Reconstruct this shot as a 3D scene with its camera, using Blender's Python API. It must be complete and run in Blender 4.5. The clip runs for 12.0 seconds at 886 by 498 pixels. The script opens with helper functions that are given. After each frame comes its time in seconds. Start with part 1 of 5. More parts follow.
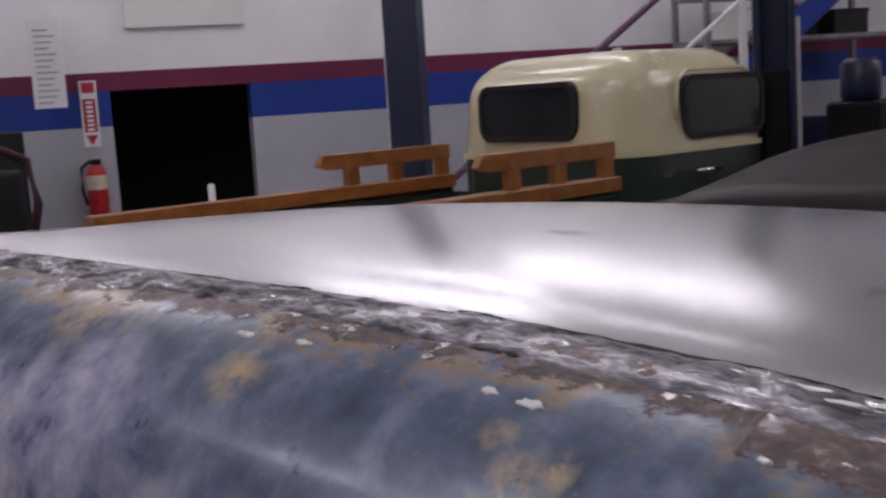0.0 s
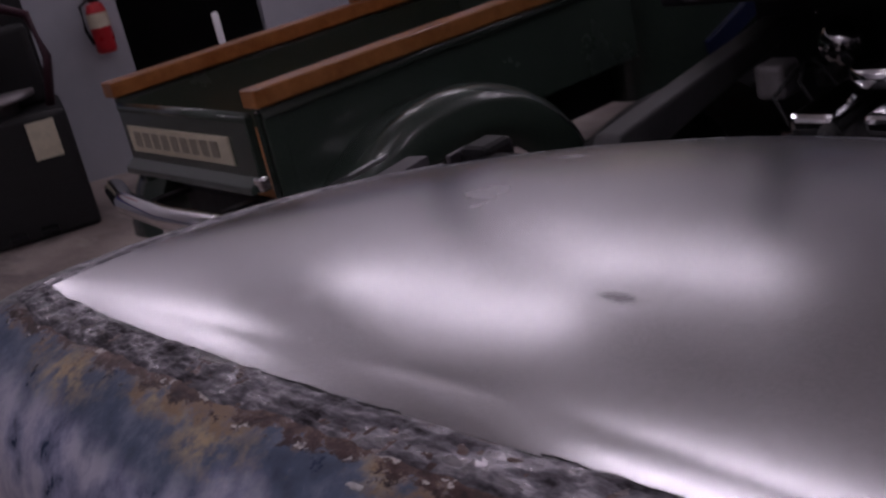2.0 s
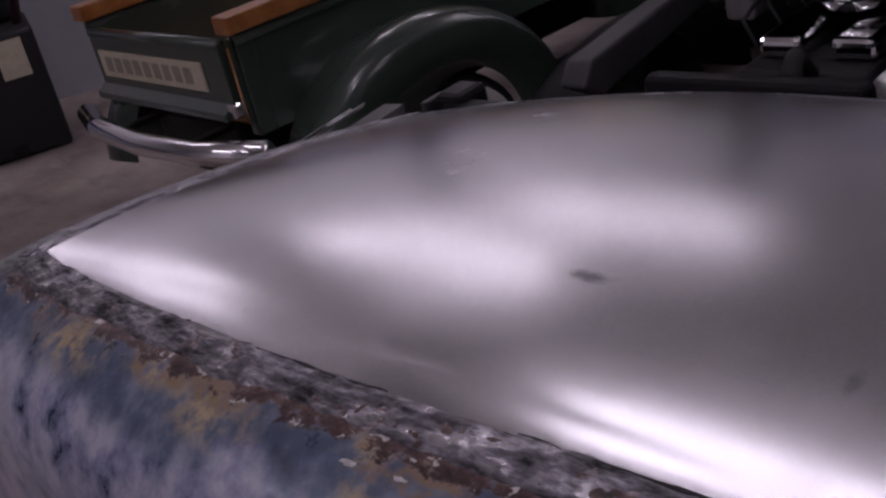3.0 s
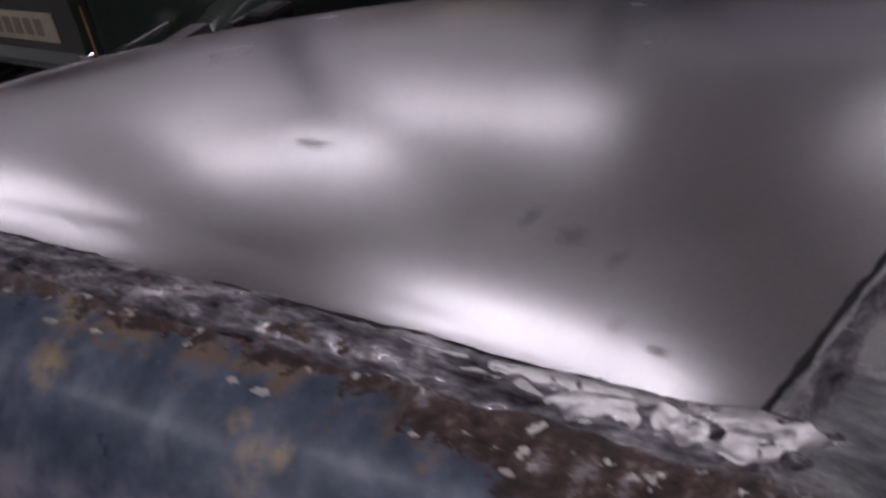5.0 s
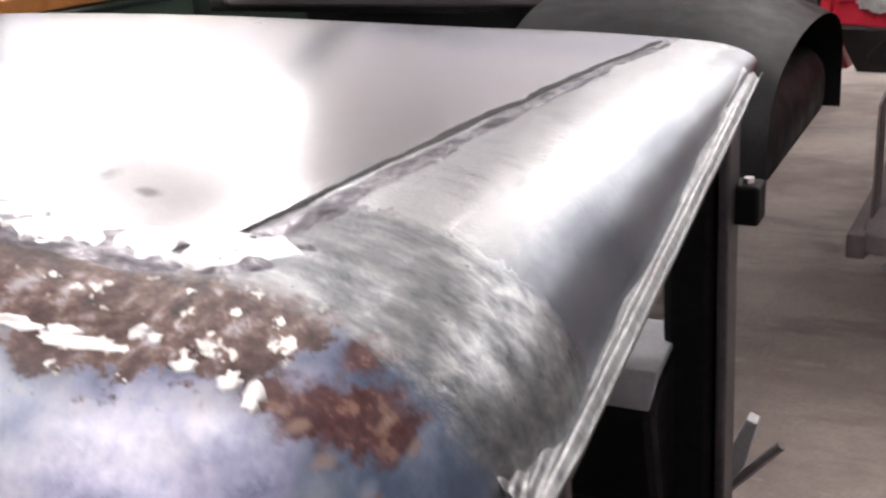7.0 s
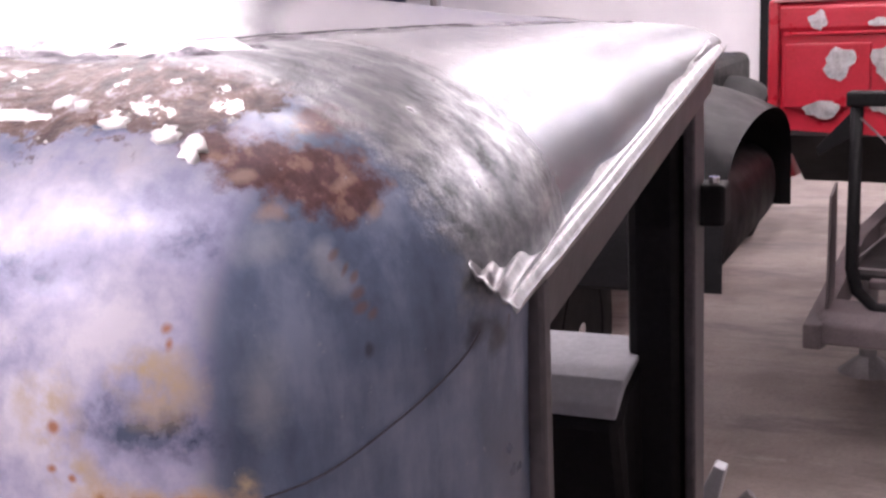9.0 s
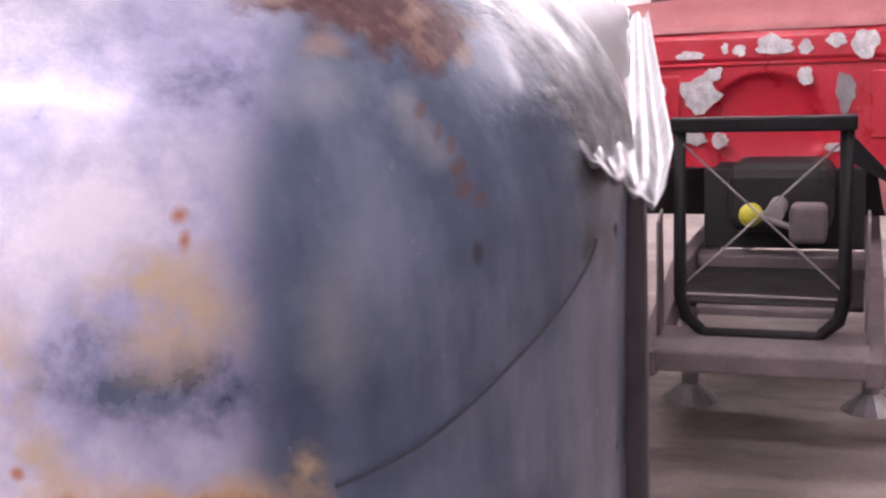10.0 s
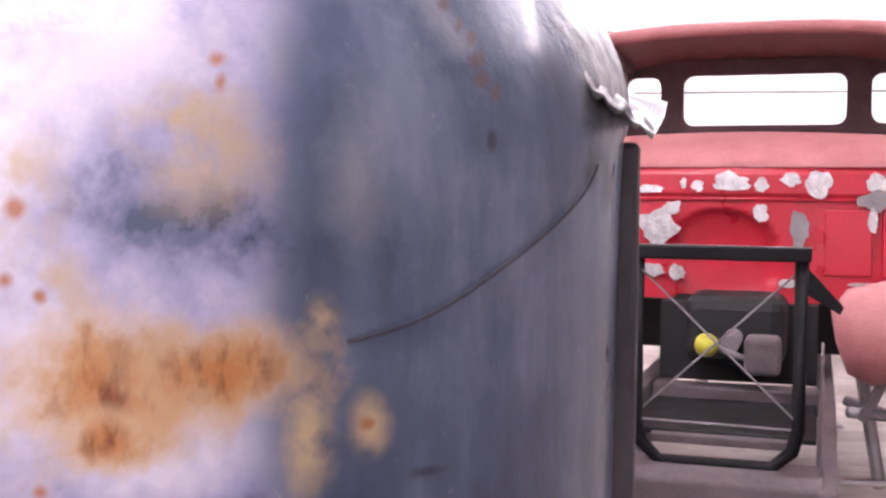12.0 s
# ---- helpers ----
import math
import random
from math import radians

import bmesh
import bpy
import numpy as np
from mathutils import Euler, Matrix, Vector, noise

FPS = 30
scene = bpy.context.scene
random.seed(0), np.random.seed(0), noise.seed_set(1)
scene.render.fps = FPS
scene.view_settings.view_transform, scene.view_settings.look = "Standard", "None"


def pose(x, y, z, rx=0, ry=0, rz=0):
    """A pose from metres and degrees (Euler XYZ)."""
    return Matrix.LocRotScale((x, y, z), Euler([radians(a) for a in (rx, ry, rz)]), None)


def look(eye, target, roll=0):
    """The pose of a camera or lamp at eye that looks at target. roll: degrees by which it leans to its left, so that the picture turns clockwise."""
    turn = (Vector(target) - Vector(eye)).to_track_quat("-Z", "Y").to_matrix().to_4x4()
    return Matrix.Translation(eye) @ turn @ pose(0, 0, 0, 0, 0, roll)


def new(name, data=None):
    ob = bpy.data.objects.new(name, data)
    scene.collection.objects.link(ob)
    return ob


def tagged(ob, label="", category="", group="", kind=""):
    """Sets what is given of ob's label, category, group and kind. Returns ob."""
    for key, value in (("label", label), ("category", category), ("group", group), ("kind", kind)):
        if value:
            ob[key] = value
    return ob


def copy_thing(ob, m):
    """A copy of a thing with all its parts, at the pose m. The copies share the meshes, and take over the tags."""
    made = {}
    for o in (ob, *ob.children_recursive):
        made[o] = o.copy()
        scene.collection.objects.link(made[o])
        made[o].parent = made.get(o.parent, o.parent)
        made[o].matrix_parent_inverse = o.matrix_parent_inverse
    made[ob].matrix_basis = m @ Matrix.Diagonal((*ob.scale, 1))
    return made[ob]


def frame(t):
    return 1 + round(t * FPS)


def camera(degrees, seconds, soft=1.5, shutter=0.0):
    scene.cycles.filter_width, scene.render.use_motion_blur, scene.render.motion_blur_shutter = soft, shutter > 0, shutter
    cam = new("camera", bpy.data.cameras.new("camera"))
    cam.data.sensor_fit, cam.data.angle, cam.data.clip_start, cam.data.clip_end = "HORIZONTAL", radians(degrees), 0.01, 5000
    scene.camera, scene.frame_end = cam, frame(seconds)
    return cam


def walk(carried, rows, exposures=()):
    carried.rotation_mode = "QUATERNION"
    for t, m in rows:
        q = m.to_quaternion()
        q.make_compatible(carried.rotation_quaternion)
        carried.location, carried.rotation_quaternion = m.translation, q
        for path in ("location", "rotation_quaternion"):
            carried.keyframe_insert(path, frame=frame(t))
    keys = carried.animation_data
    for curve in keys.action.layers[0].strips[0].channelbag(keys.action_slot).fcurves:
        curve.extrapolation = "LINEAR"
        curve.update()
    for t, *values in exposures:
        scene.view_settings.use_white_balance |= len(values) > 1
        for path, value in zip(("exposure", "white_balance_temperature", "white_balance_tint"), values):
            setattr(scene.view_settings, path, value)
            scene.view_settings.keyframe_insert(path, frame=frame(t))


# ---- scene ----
cam = camera(42.7, 12.0, soft=2.4, shutter=0.5)
PATH = [
    (0, (0.628, -0.511, 1.461), (-0.762, 0.903, 1.197), -3.6),
    (0.5, (0.601, -0.472, 1.479), (-0.861, 0.857, 1.167), -4.9),
    (1, (0.619, -0.472, 1.539), (-0.859, 0.809, 1.124), -8.6),
    (1.5, (0.625, -0.503, 1.624), (-0.817, 0.776, 1.09), -10.9),
    (2, (0.635, -0.507, 1.73), (-0.752, 0.763, 1.05), -12.7),
    (2.5, (0.647, -0.537, 1.808), (-0.677, 0.735, 1.014), -12.4),
    (2.7, (0.656, -0.522, 1.817), (-0.679, 0.721, 0.997), -13.0),
    (4.3, (0.68, -0.532, 1.79), (-0.529, 0.758, 0.854), -12.4),
    (4.5, (0.718, -0.541, 1.794), (-0.447, 0.773, 0.838), -11.6),
    (5, (0.808, -0.473, 1.706), (-0.4, 0.831, 0.788), -13.3),
    (5.5, (0.841, -0.465, 1.674), (-0.244, 0.919, 0.721), -10.5),
    (6, (0.902, -0.46, 1.606), (-0.123, 1.027, 0.746), -7.9),
    (6.5, (0.9, -0.438, 1.537), (-0.002, 1.174, 0.771), -4.3),
    (7, (0.92, -0.438, 1.474), (0.052, 1.241, 0.819), -3.6),
    (7.5, (0.937, -0.448, 1.403), (0.051, 1.253, 0.835), -4.5),
    (9.3, (0.879, -0.428, 1.286), (0.118, 1.382, 0.906), -2.0),
    (9.5, (0.841, -0.4, 1.265), (0.152, 1.444, 0.913), -2.4),
    (10, (0.771, -0.351, 1.238), (0.299, 1.564, 0.901), -2.4),
    (10.5, (0.76, -0.328, 1.237), (0.301, 1.595, 0.931), -1.8),
    (11, (0.768, -0.332, 1.243), (0.264, 1.597, 1.08), 1.5),
    (11.5, (0.764, -0.347, 1.2), (0.343, 1.607, 1.125), -1.8),
    (12, (0.76, -0.371, 1.178), (0.363, 1.587, 1.079), 0.5),
]
walk(cam, [(t, look(eye, target, roll)) for t, eye, target, roll in PATH],
     exposures=[(0.0, 0.0, 6200, 19), (0.9, -1.05, 6150, 24), (1.5, -1.1, 6150, 31), (2.5, -0.85, 6150, 33), (4.5, -0.9, 6150, 27), (5.0, -0.95, 6200, 23), (5.7, 0.2, 6300, 20), (6.5, 1.5, 6600, 11), (7.5, 1.65, 6550, 13), (9.5, 1.85, 6500, 29), (12.0, 2.25, 6450, 29)])

# ---- world and lamps ----
world = bpy.data.worlds.new("workshop_world")
scene.world = world
world.use_nodes = True
world.node_tree.nodes["Background"].inputs[0].default_value = (0.9, 0.9, 1.0, 1)
world.node_tree.nodes["Background"].inputs[1].default_value = 0.05
LAMP_POWER = 16.0
CEIL = 4.6
# (3.6, 3.6), (-1.6, -4.2), (-2.8, -2.4), (2.0, 8.2) are unseen fill, added to brighten
LAMPS = [(-4.25, 3.67), (-3.5, 5.4), (-0.3, 1.4), (-5.85, 2.0), (-0.3, -1.6), (3.6, 3.6), (-1.6, -4.2), (-2.8, -2.4), (0.6, 6.9), (2.0, 8.2)]


# ---- materials ----
def principled(name, rough=0.5, metal=0.0, coat=0.0):
    m = bpy.data.materials.new(name)
    m.use_nodes = True
    nt = m.node_tree
    b = nt.nodes["Principled BSDF"]
    b.inputs["Roughness"].default_value = rough
    b.inputs["Metallic"].default_value = metal
    b.inputs["Coat Weight"].default_value = coat
    b.inputs["Coat Roughness"].default_value = 0.12
    return m, nt, b


def ramp(nt, source, stops):
    r = nt.nodes.new("ShaderNodeValToRGB")
    el = r.color_ramp.elements
    while len(el) < len(stops):
        el.new(0.5)
    for e, (p, c) in zip(el, stops):
        e.position = p
        e.color = (*c, 1) if len(c) == 3 else c
    nt.links.new(source, r.inputs[0])
    return r.outputs[0]


def noise_tex(nt, scale, detail=5.0, rough=0.6, coords="Object", stretch=None):
    tc = nt.nodes.new("ShaderNodeTexCoord")
    n = nt.nodes.new("ShaderNodeTexNoise")
    n.inputs["Scale"].default_value = scale
    n.inputs["Detail"].default_value = detail
    n.inputs["Roughness"].default_value = rough
    src = tc.outputs[coords]
    if stretch:
        mp = nt.nodes.new("ShaderNodeMapping")
        mp.inputs["Scale"].default_value = stretch
        nt.links.new(src, mp.inputs[0])
        src = mp.outputs[0]
    nt.links.new(src, n.inputs["Vector"])
    return n.outputs[0]


def mixc(nt, fac, a, b):
    m = nt.nodes.new("ShaderNodeMix")
    m.data_type = "RGBA"
    for s, v in ((m.inputs[0], fac), (m.inputs[6], a), (m.inputs[7], b)):
        if isinstance(v, (tuple, float, int)):
            s.default_value = (*v, 1) if isinstance(v, tuple) else v
        else:
            nt.links.new(v, s)
    return m.outputs[2]


def bumped(nt, b, height, strength=0.2, dist=0.01):
    bp = nt.nodes.new("ShaderNodeBump")
    bp.inputs["Strength"].default_value = strength
    bp.inputs["Distance"].default_value = dist
    nt.links.new(height, bp.inputs["Height"])
    nt.links.new(bp.outputs[0], b.inputs["Normal"])


def simple(name, c1, c2=None, scale=8.0, rough=0.5, metal=0.0, bump=0.05, fine=120.0, coat=0.0, rvar=0.12):
    """A surface with stains at one scale and grain at a finer one."""
    m, nt, b = principled(name, rough, metal, coat)
    c2 = c2 or tuple(v * 0.7 for v in c1)
    big = noise_tex(nt, scale)
    small = noise_tex(nt, fine, 3.0)
    col = ramp(nt, big, [(0.35, c2), (0.65, c1)])
    col = mixc(nt, ramp(nt, small, [(0.4, (0, 0, 0)), (0.75, (0.35, 0.35, 0.35))]), col, tuple(min(1, v * 1.25 + 0.01) for v in c1))
    nt.links.new(col, b.inputs["Base Color"])
    rr = ramp(nt, big, [(0.3, (rough - rvar / 2,) * 3), (0.7, (min(1, rough + rvar),) * 3)])
    nt.links.new(rr, b.inputs["Roughness"])
    if bump:
        bumped(nt, b, small, bump, 0.004)
    return m


def glow(name, col, power):
    m = bpy.data.materials.new(name)
    m.use_nodes = True
    nt = m.node_tree
    e = nt.nodes.new("ShaderNodeEmission")
    e.inputs[0].default_value = (*col, 1)
    e.inputs[1].default_value = power
    nt.links.new(e.outputs[0], nt.nodes["Material Output"].inputs[0])
    return m


def stained_floor():
    """Worn concrete: broad oil stains, tyre-dark drifts, pale scrapes and fine grit."""
    m, nt, b = principled("stained_concrete", 0.65)
    broad = noise_tex(nt, 0.9, 7.0, 0.62)
    drift = noise_tex(nt, 2.9, 7.0, 0.7, stretch=(0.35, 1.0, 1.0))
    grit = noise_tex(nt, 70.0, 4.0, 0.65)
    col = ramp(nt, broad, [(0.36, (0.21, 0.17, 0.155)), (0.50, (0.36, 0.30, 0.275)), (0.64, (0.48, 0.42, 0.39))])
    col = mixc(nt, ramp(nt, drift, [(0.36, (0.75,) * 3), (0.50, (0,) * 3)]), col, (0.10, 0.082, 0.08))
    col = mixc(nt, ramp(nt, drift, [(0.60, (0,) * 3), (0.68, (0.6,) * 3)]), col, (0.52, 0.48, 0.45))
    col = mixc(nt, ramp(nt, grit, [(0.45, (0,) * 3), (0.75, (0.4,) * 3)]), col, (0.14, 0.12, 0.115))
    nt.links.new(col, b.inputs["Base Color"])
    nt.links.new(ramp(nt, drift, [(0.3, (0.42,) * 3), (0.6, (0.72,) * 3)]), b.inputs["Roughness"])
    bumped(nt, b, grit, 0.2, 0.004)
    return m


SIDE_STEEL = simple("ground_side_steel", (0.36, 0.38, 0.42), (0.22, 0.235, 0.27), 12.0, 0.24, 0.9)
BLACK = simple("black_paint", (0.009, 0.0085, 0.010), (0.006, 0.006, 0.007), 12.0, 0.5)
BLACK.node_tree.nodes["Principled BSDF"].inputs["Specular IOR Level"].default_value = 0.2
DRIP = simple("bare_drip_rail", (0.54, 0.55, 0.56), (0.30, 0.30, 0.31), 60.0, 0.34, 0.85)
PILLAR = simple("dark_grey_primer", (0.10, 0.09, 0.10), (0.05, 0.045, 0.05), 14.0, 0.45, 0.2)
CONCRETE = stained_floor()
WALL_WHITE = simple("white_wall_paint", (0.86, 0.85, 0.88), (0.76, 0.75, 0.79), 1.5, 0.6)
WALL_GREY = simple("grey_wall_paint", (0.46, 0.47, 0.52), (0.38, 0.39, 0.44), 1.5, 0.6)
MAROON = simple("maroon_stripe_paint", (0.16, 0.012, 0.06), (0.12, 0.01, 0.045), 2.0, 0.5)
DARK_MAROON = simple("dull_maroon_guard_paint", (0.05, 0.008, 0.02), (0.03, 0.006, 0.012), 6.0, 0.5)
BLUE = simple("blue_stripe_paint", (0.008, 0.04, 0.30), (0.006, 0.03, 0.22), 2.0, 0.5)
LIFT_BLUE = simple("lift_blue_paint", (0.008, 0.016, 0.065), (0.006, 0.011, 0.042), 5.0, 0.4)
CREAM = simple("cream_car_paint", (0.72, 0.66, 0.42), (0.70, 0.63, 0.40), 2.0, 0.25, 0.0, 0.0, coat=0.8, rvar=0.03)
GREEN = simple("sage_green_car_paint", (0.042, 0.062, 0.05), (0.036, 0.054, 0.043), 2.0, 0.25, 0.0, 0.0, coat=0.8, rvar=0.03)
WOOD = simple("varnished_oak", (0.42, 0.17, 0.045), (0.26, 0.09, 0.02), 12.0, 0.35, 0.0, 0.1, coat=0.4)
RUBBER = simple("black_rubber", (0.02, 0.02, 0.022), (0.012, 0.012, 0.013), 20.0, 0.75)
WHITEWALL = simple("whitewall_rubber", (0.72, 0.70, 0.68), (0.6, 0.58, 0.56), 10.0, 0.6)
CHROME = simple("chrome", (0.85, 0.85, 0.86), (0.8, 0.8, 0.82), 4.0, 0.08, 1.0, 0.0, rvar=0.03)
RED = simple("old_red_paint", (0.60, 0.025, 0.05), (0.50, 0.02, 0.035), 6.0, 0.3, 0.0, 0.04, coat=0.3)
RED_DULL = simple("faded_red_primer", (0.50, 0.20, 0.20), (0.38, 0.13, 0.13), 7.0, 0.5)
PRIMER = simple("red_brown_interior", (0.22, 0.14, 0.15), (0.15, 0.09, 0.10), 8.0, 0.6)
ALU = simple("bare_scraped_metal", (0.80, 0.80, 0.80), (0.5, 0.48, 0.48), 30.0, 0.35, 0.8)
HOOD = simple("dark_brown_grey_hood", (0.026, 0.020, 0.023), (0.018, 0.014, 0.016), 3.0, 0.45)
HOOD.node_tree.nodes["Principled BSDF"].inputs["Specular IOR Level"].default_value = 0.25
# near black puts the doorway room's shade into its surface colour
ROOM_SHADE = simple("room_shade_near_black", (0.012, 0.012, 0.014), (0.008, 0.008, 0.01), 3.0, 0.8)
LABEL = simple("cream_label", (0.66, 0.60, 0.46), (0.55, 0.5, 0.38), 20.0, 0.6)
EXT_RED = simple("extinguisher_red", (0.50, 0.02, 0.025), (0.42, 0.015, 0.02), 8.0, 0.3)
MACHINE = simple("dark_machine_paint", (0.012, 0.012, 0.013), (0.006, 0.006, 0.007), 8.0, 0.62)
DOOR_WHITE = simple("white_door_paint", (0.80, 0.80, 0.78), (0.74, 0.74, 0.72), 1.0, 0.5)
YELLOW = simple("yellow_plastic", (0.62, 0.6, 0.05), (0.5, 0.48, 0.04), 10.0, 0.4)
GREY_METAL = simple("grey_steel", (0.35, 0.33, 0.34), (0.22, 0.2, 0.21), 10.0, 0.45, 0.5)
PURPLE = simple("purple_handrail_paint", (0.13, 0.05, 0.12), (0.10, 0.04, 0.09), 6.0, 0.45)
TUBE = glow("fluorescent_tube", (1.0, 0.97, 0.95), LAMP_POWER)
CEIL_MAT = simple("white_ceiling_paint", (0.74, 0.73, 0.74), (0.66, 0.65, 0.66), 1.0, 0.8)

def body_paint():
    """The cab's skin: slate-blue paint over pale primer with reflection painted in, scorched brown beside the weld,
    ground bare at the corner, plain steel over the doors with a painted highlight.
    """
    m, nt, b = principled("old_blue_grey_paint", 0.30, 0.1)
    tc = nt.nodes.new("ShaderNodeTexCoord")
    sep = nt.nodes.new("ShaderNodeSeparateXYZ")
    nt.links.new(tc.outputs["Object"], sep.inputs[0])
    px, py, pz = sep.outputs
    sepuv = nt.nodes.new("ShaderNodeSeparateXYZ")
    nt.links.new(tc.outputs["UV"], sepuv.inputs[0])
    seam = sepuv.outputs[1]

    def calc(op, *args):
        n = nt.nodes.new("ShaderNodeMath")
        n.operation = op
        for sock, v in zip(n.inputs, args):
            if isinstance(v, (int, float)):
                sock.default_value = v
            else:
                nt.links.new(v, sock)
        return n.outputs[0]

    def step(value, lo, hi):
        """0 below lo, 1 above hi; falls where lo is the greater."""
        n = nt.nodes.new("ShaderNodeMapRange")
        n.interpolation_type = "SMOOTHSTEP"
        nt.links.new(value, n.inputs[0])
        if lo < hi:
            n.inputs[1].default_value, n.inputs[2].default_value, n.inputs[3].default_value, n.inputs[4].default_value = lo, hi, 0.0, 1.0
        else:
            n.inputs[1].default_value, n.inputs[2].default_value, n.inputs[3].default_value, n.inputs[4].default_value = hi, lo, 1.0, 0.0
        return n.outputs[0]

    big = noise_tex(nt, 20.0, 6.0, 0.62)
    soft = noise_tex(nt, 9.0, 3.0, 0.5)
    mid = noise_tex(nt, 95.0, 5.0, 0.65)
    streak = noise_tex(nt, 34.0, 5.0, 0.6, stretch=(1.0, 1.0, 0.22))
    streak_fine = noise_tex(nt, 130.0, 4.0, 0.6, stretch=(1.0, 1.0, 0.4))
    spots = noise_tex(nt, 170.0, 4.0, 0.6)
    along = noise_tex(nt, 75.0, 6.0, 0.68, "UV", (0.45, 0.16, 1.0))
    flakes = noise_tex(nt, 80.0, 4.0, 0.6, "UV", (0.5, 0.17, 1.0))

    slate = ramp(nt, calc("ADD", calc("MULTIPLY", big, 0.45), calc("MULTIPLY", streak, 0.55)), [(0.36, (0.058, 0.082, 0.140)), (0.49, (0.105, 0.140, 0.220)), (0.62, (0.22, 0.26, 0.365))])
    primer_glare = ramp(nt, big, [(0.34, (0.20, 0.21, 0.36)), (0.47, (0.42, 0.42, 0.60)), (0.60, (0.70, 0.68, 0.78))])
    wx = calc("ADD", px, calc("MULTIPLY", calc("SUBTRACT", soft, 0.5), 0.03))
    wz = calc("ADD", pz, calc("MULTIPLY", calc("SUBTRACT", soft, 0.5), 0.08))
    # pale primer, carried higher to paint in the bright reflection on the roll
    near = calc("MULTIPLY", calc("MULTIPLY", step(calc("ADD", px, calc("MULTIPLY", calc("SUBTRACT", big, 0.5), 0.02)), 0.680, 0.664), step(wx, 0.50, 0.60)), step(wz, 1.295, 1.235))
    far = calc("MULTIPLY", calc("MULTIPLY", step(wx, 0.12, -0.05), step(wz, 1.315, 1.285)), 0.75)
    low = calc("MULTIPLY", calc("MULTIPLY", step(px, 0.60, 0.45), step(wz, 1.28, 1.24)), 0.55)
    col = mixc(nt, calc("MULTIPLY", calc("MAXIMUM", near, calc("MAXIMUM", far, low)), step(big, 0.30, 0.44)), slate, primer_glare)

    def blob(centre, size):
        v = nt.nodes.new("ShaderNodeVectorMath")
        v.operation = "SUBTRACT"
        nt.links.new(tc.outputs["Object"], v.inputs[0])
        v.inputs[1].default_value = centre
        w = nt.nodes.new("ShaderNodeVectorMath")
        w.operation = "DIVIDE"
        nt.links.new(v.outputs[0], w.inputs[0])
        w.inputs[1].default_value = size
        ln = nt.nodes.new("ShaderNodeVectorMath")
        ln.operation = "LENGTH"
        nt.links.new(w.outputs[0], ln.inputs[0])
        return calc("MULTIPLY_ADD", mid, 1.5, ln.outputs["Value"])

    def lay(col, group, tone, power, inner, outer):
        for c, s in group:
            col = mixc(nt, ramp_scaled(nt, blob(c, s), [(inner, (power,) * 3), (outer, (0,) * 3)]), col, tone)
        return col

    tan, rust, dark = (0.60, 0.42, 0.24), (0.50, 0.21, 0.065), (0.19, 0.06, 0.022)
    blotch = noise_tex(nt, 48.0, 5.0, 0.6)
    for c, s in STAINS:
        cover = calc("MULTIPLY", ramp_scaled(nt, blob(c, s), [(0.36, (1,) * 3), (0.80, (0,) * 3)]), step(blotch, 0.36, 0.60))
        col = mixc(nt, cover, col, (0.54, 0.42, 0.26))
    for c, s in BLOOMS:
        d = blob(c, s)
        col = mixc(nt, ramp_scaled(nt, d, [(0.48, (1,) * 3), (0.76, (0,) * 3)]), col, tan)
        core = ramp_scaled(nt, d, [(0.34, (1,) * 3), (0.58, (0,) * 3)])
        col = mixc(nt, core, col, rust)
        col = mixc(nt, calc("MULTIPLY", core, ramp(nt, streak_fine, [(0.45, (0,) * 3), (0.56, (0.9,) * 3)])), col, dark)
    col = lay(col, DOTS, (0.42, 0.16, 0.06), 0.9, 0.34, 0.60)
    col = lay(col, PALES, (0.44, 0.46, 0.50), 0.42, 0.30, 0.75)
    red = ramp(nt, streak_fine, [(0.40, (0.075, 0.028, 0.028)), (0.54, (0.13, 0.055, 0.05)), (0.64, (0.24, 0.14, 0.11))])
    for c, s in REDS:
        col = mixc(nt, ramp_scaled(nt, blob(c, s), [(0.46, (0.94,) * 3), (0.60, (0,) * 3)]), col, red)
    col = lay(col, CHIPS, (0.40, 0.29, 0.23), 0.6, 0.34, 0.58)
    col = lay(col, SPECKS, (0.20, 0.10, 0.07), 0.6, 0.40, 0.68)
    col = lay(col, MARKS, (0.03, 0.033, 0.045), 0.75, 0.36, 0.62)
    col = mixc(nt, ramp(nt, spots, [(0.68, (0,) * 3), (0.75, (0.45,) * 3)]), col, (0.40, 0.42, 0.46))

    # scorched brown band beside the weld, wider towards the corner, flecked with bare metal
    wide = calc("MULTIPLY", step(px, 0.40, 0.54), step(px, 0.70, 0.645))
    ragged_t = calc("ADD", seam, calc("MULTIPLY", calc("SUBTRACT", along, 0.5), 0.42))
    edge = calc("MULTIPLY_ADD", wide, 0.17, 0.215)
    over = calc("SUBTRACT", ragged_t, edge)
    fringe = step(over, 0.11, 0.03)
    col = mixc(nt, calc("MULTIPLY", fringe, calc("MULTIPLY", step(big, 0.46, 0.60), calc("MULTIPLY_ADD", wide, -0.7, 0.85))), col, (0.34, 0.22, 0.12))
    burnt = step(over, 0.02, -0.015)
    brown = ramp(nt, along, [(0.34, (0.025, 0.016, 0.017)), (0.46, (0.080, 0.043, 0.040)), (0.55, (0.17, 0.105, 0.09)), (0.63, (0.40, 0.36, 0.39))])
    col = mixc(nt, burnt, col, brown)
    bare = calc("MULTIPLY", burnt, step(flakes, 0.60, 0.635))
    col = mixc(nt, bare, col, (0.74, 0.71, 0.69))

    # ground corner and plain steel above the door
    wy = calc("ADD", py, calc("MULTIPLY", calc("SUBTRACT", mid, 0.5), 0.035))
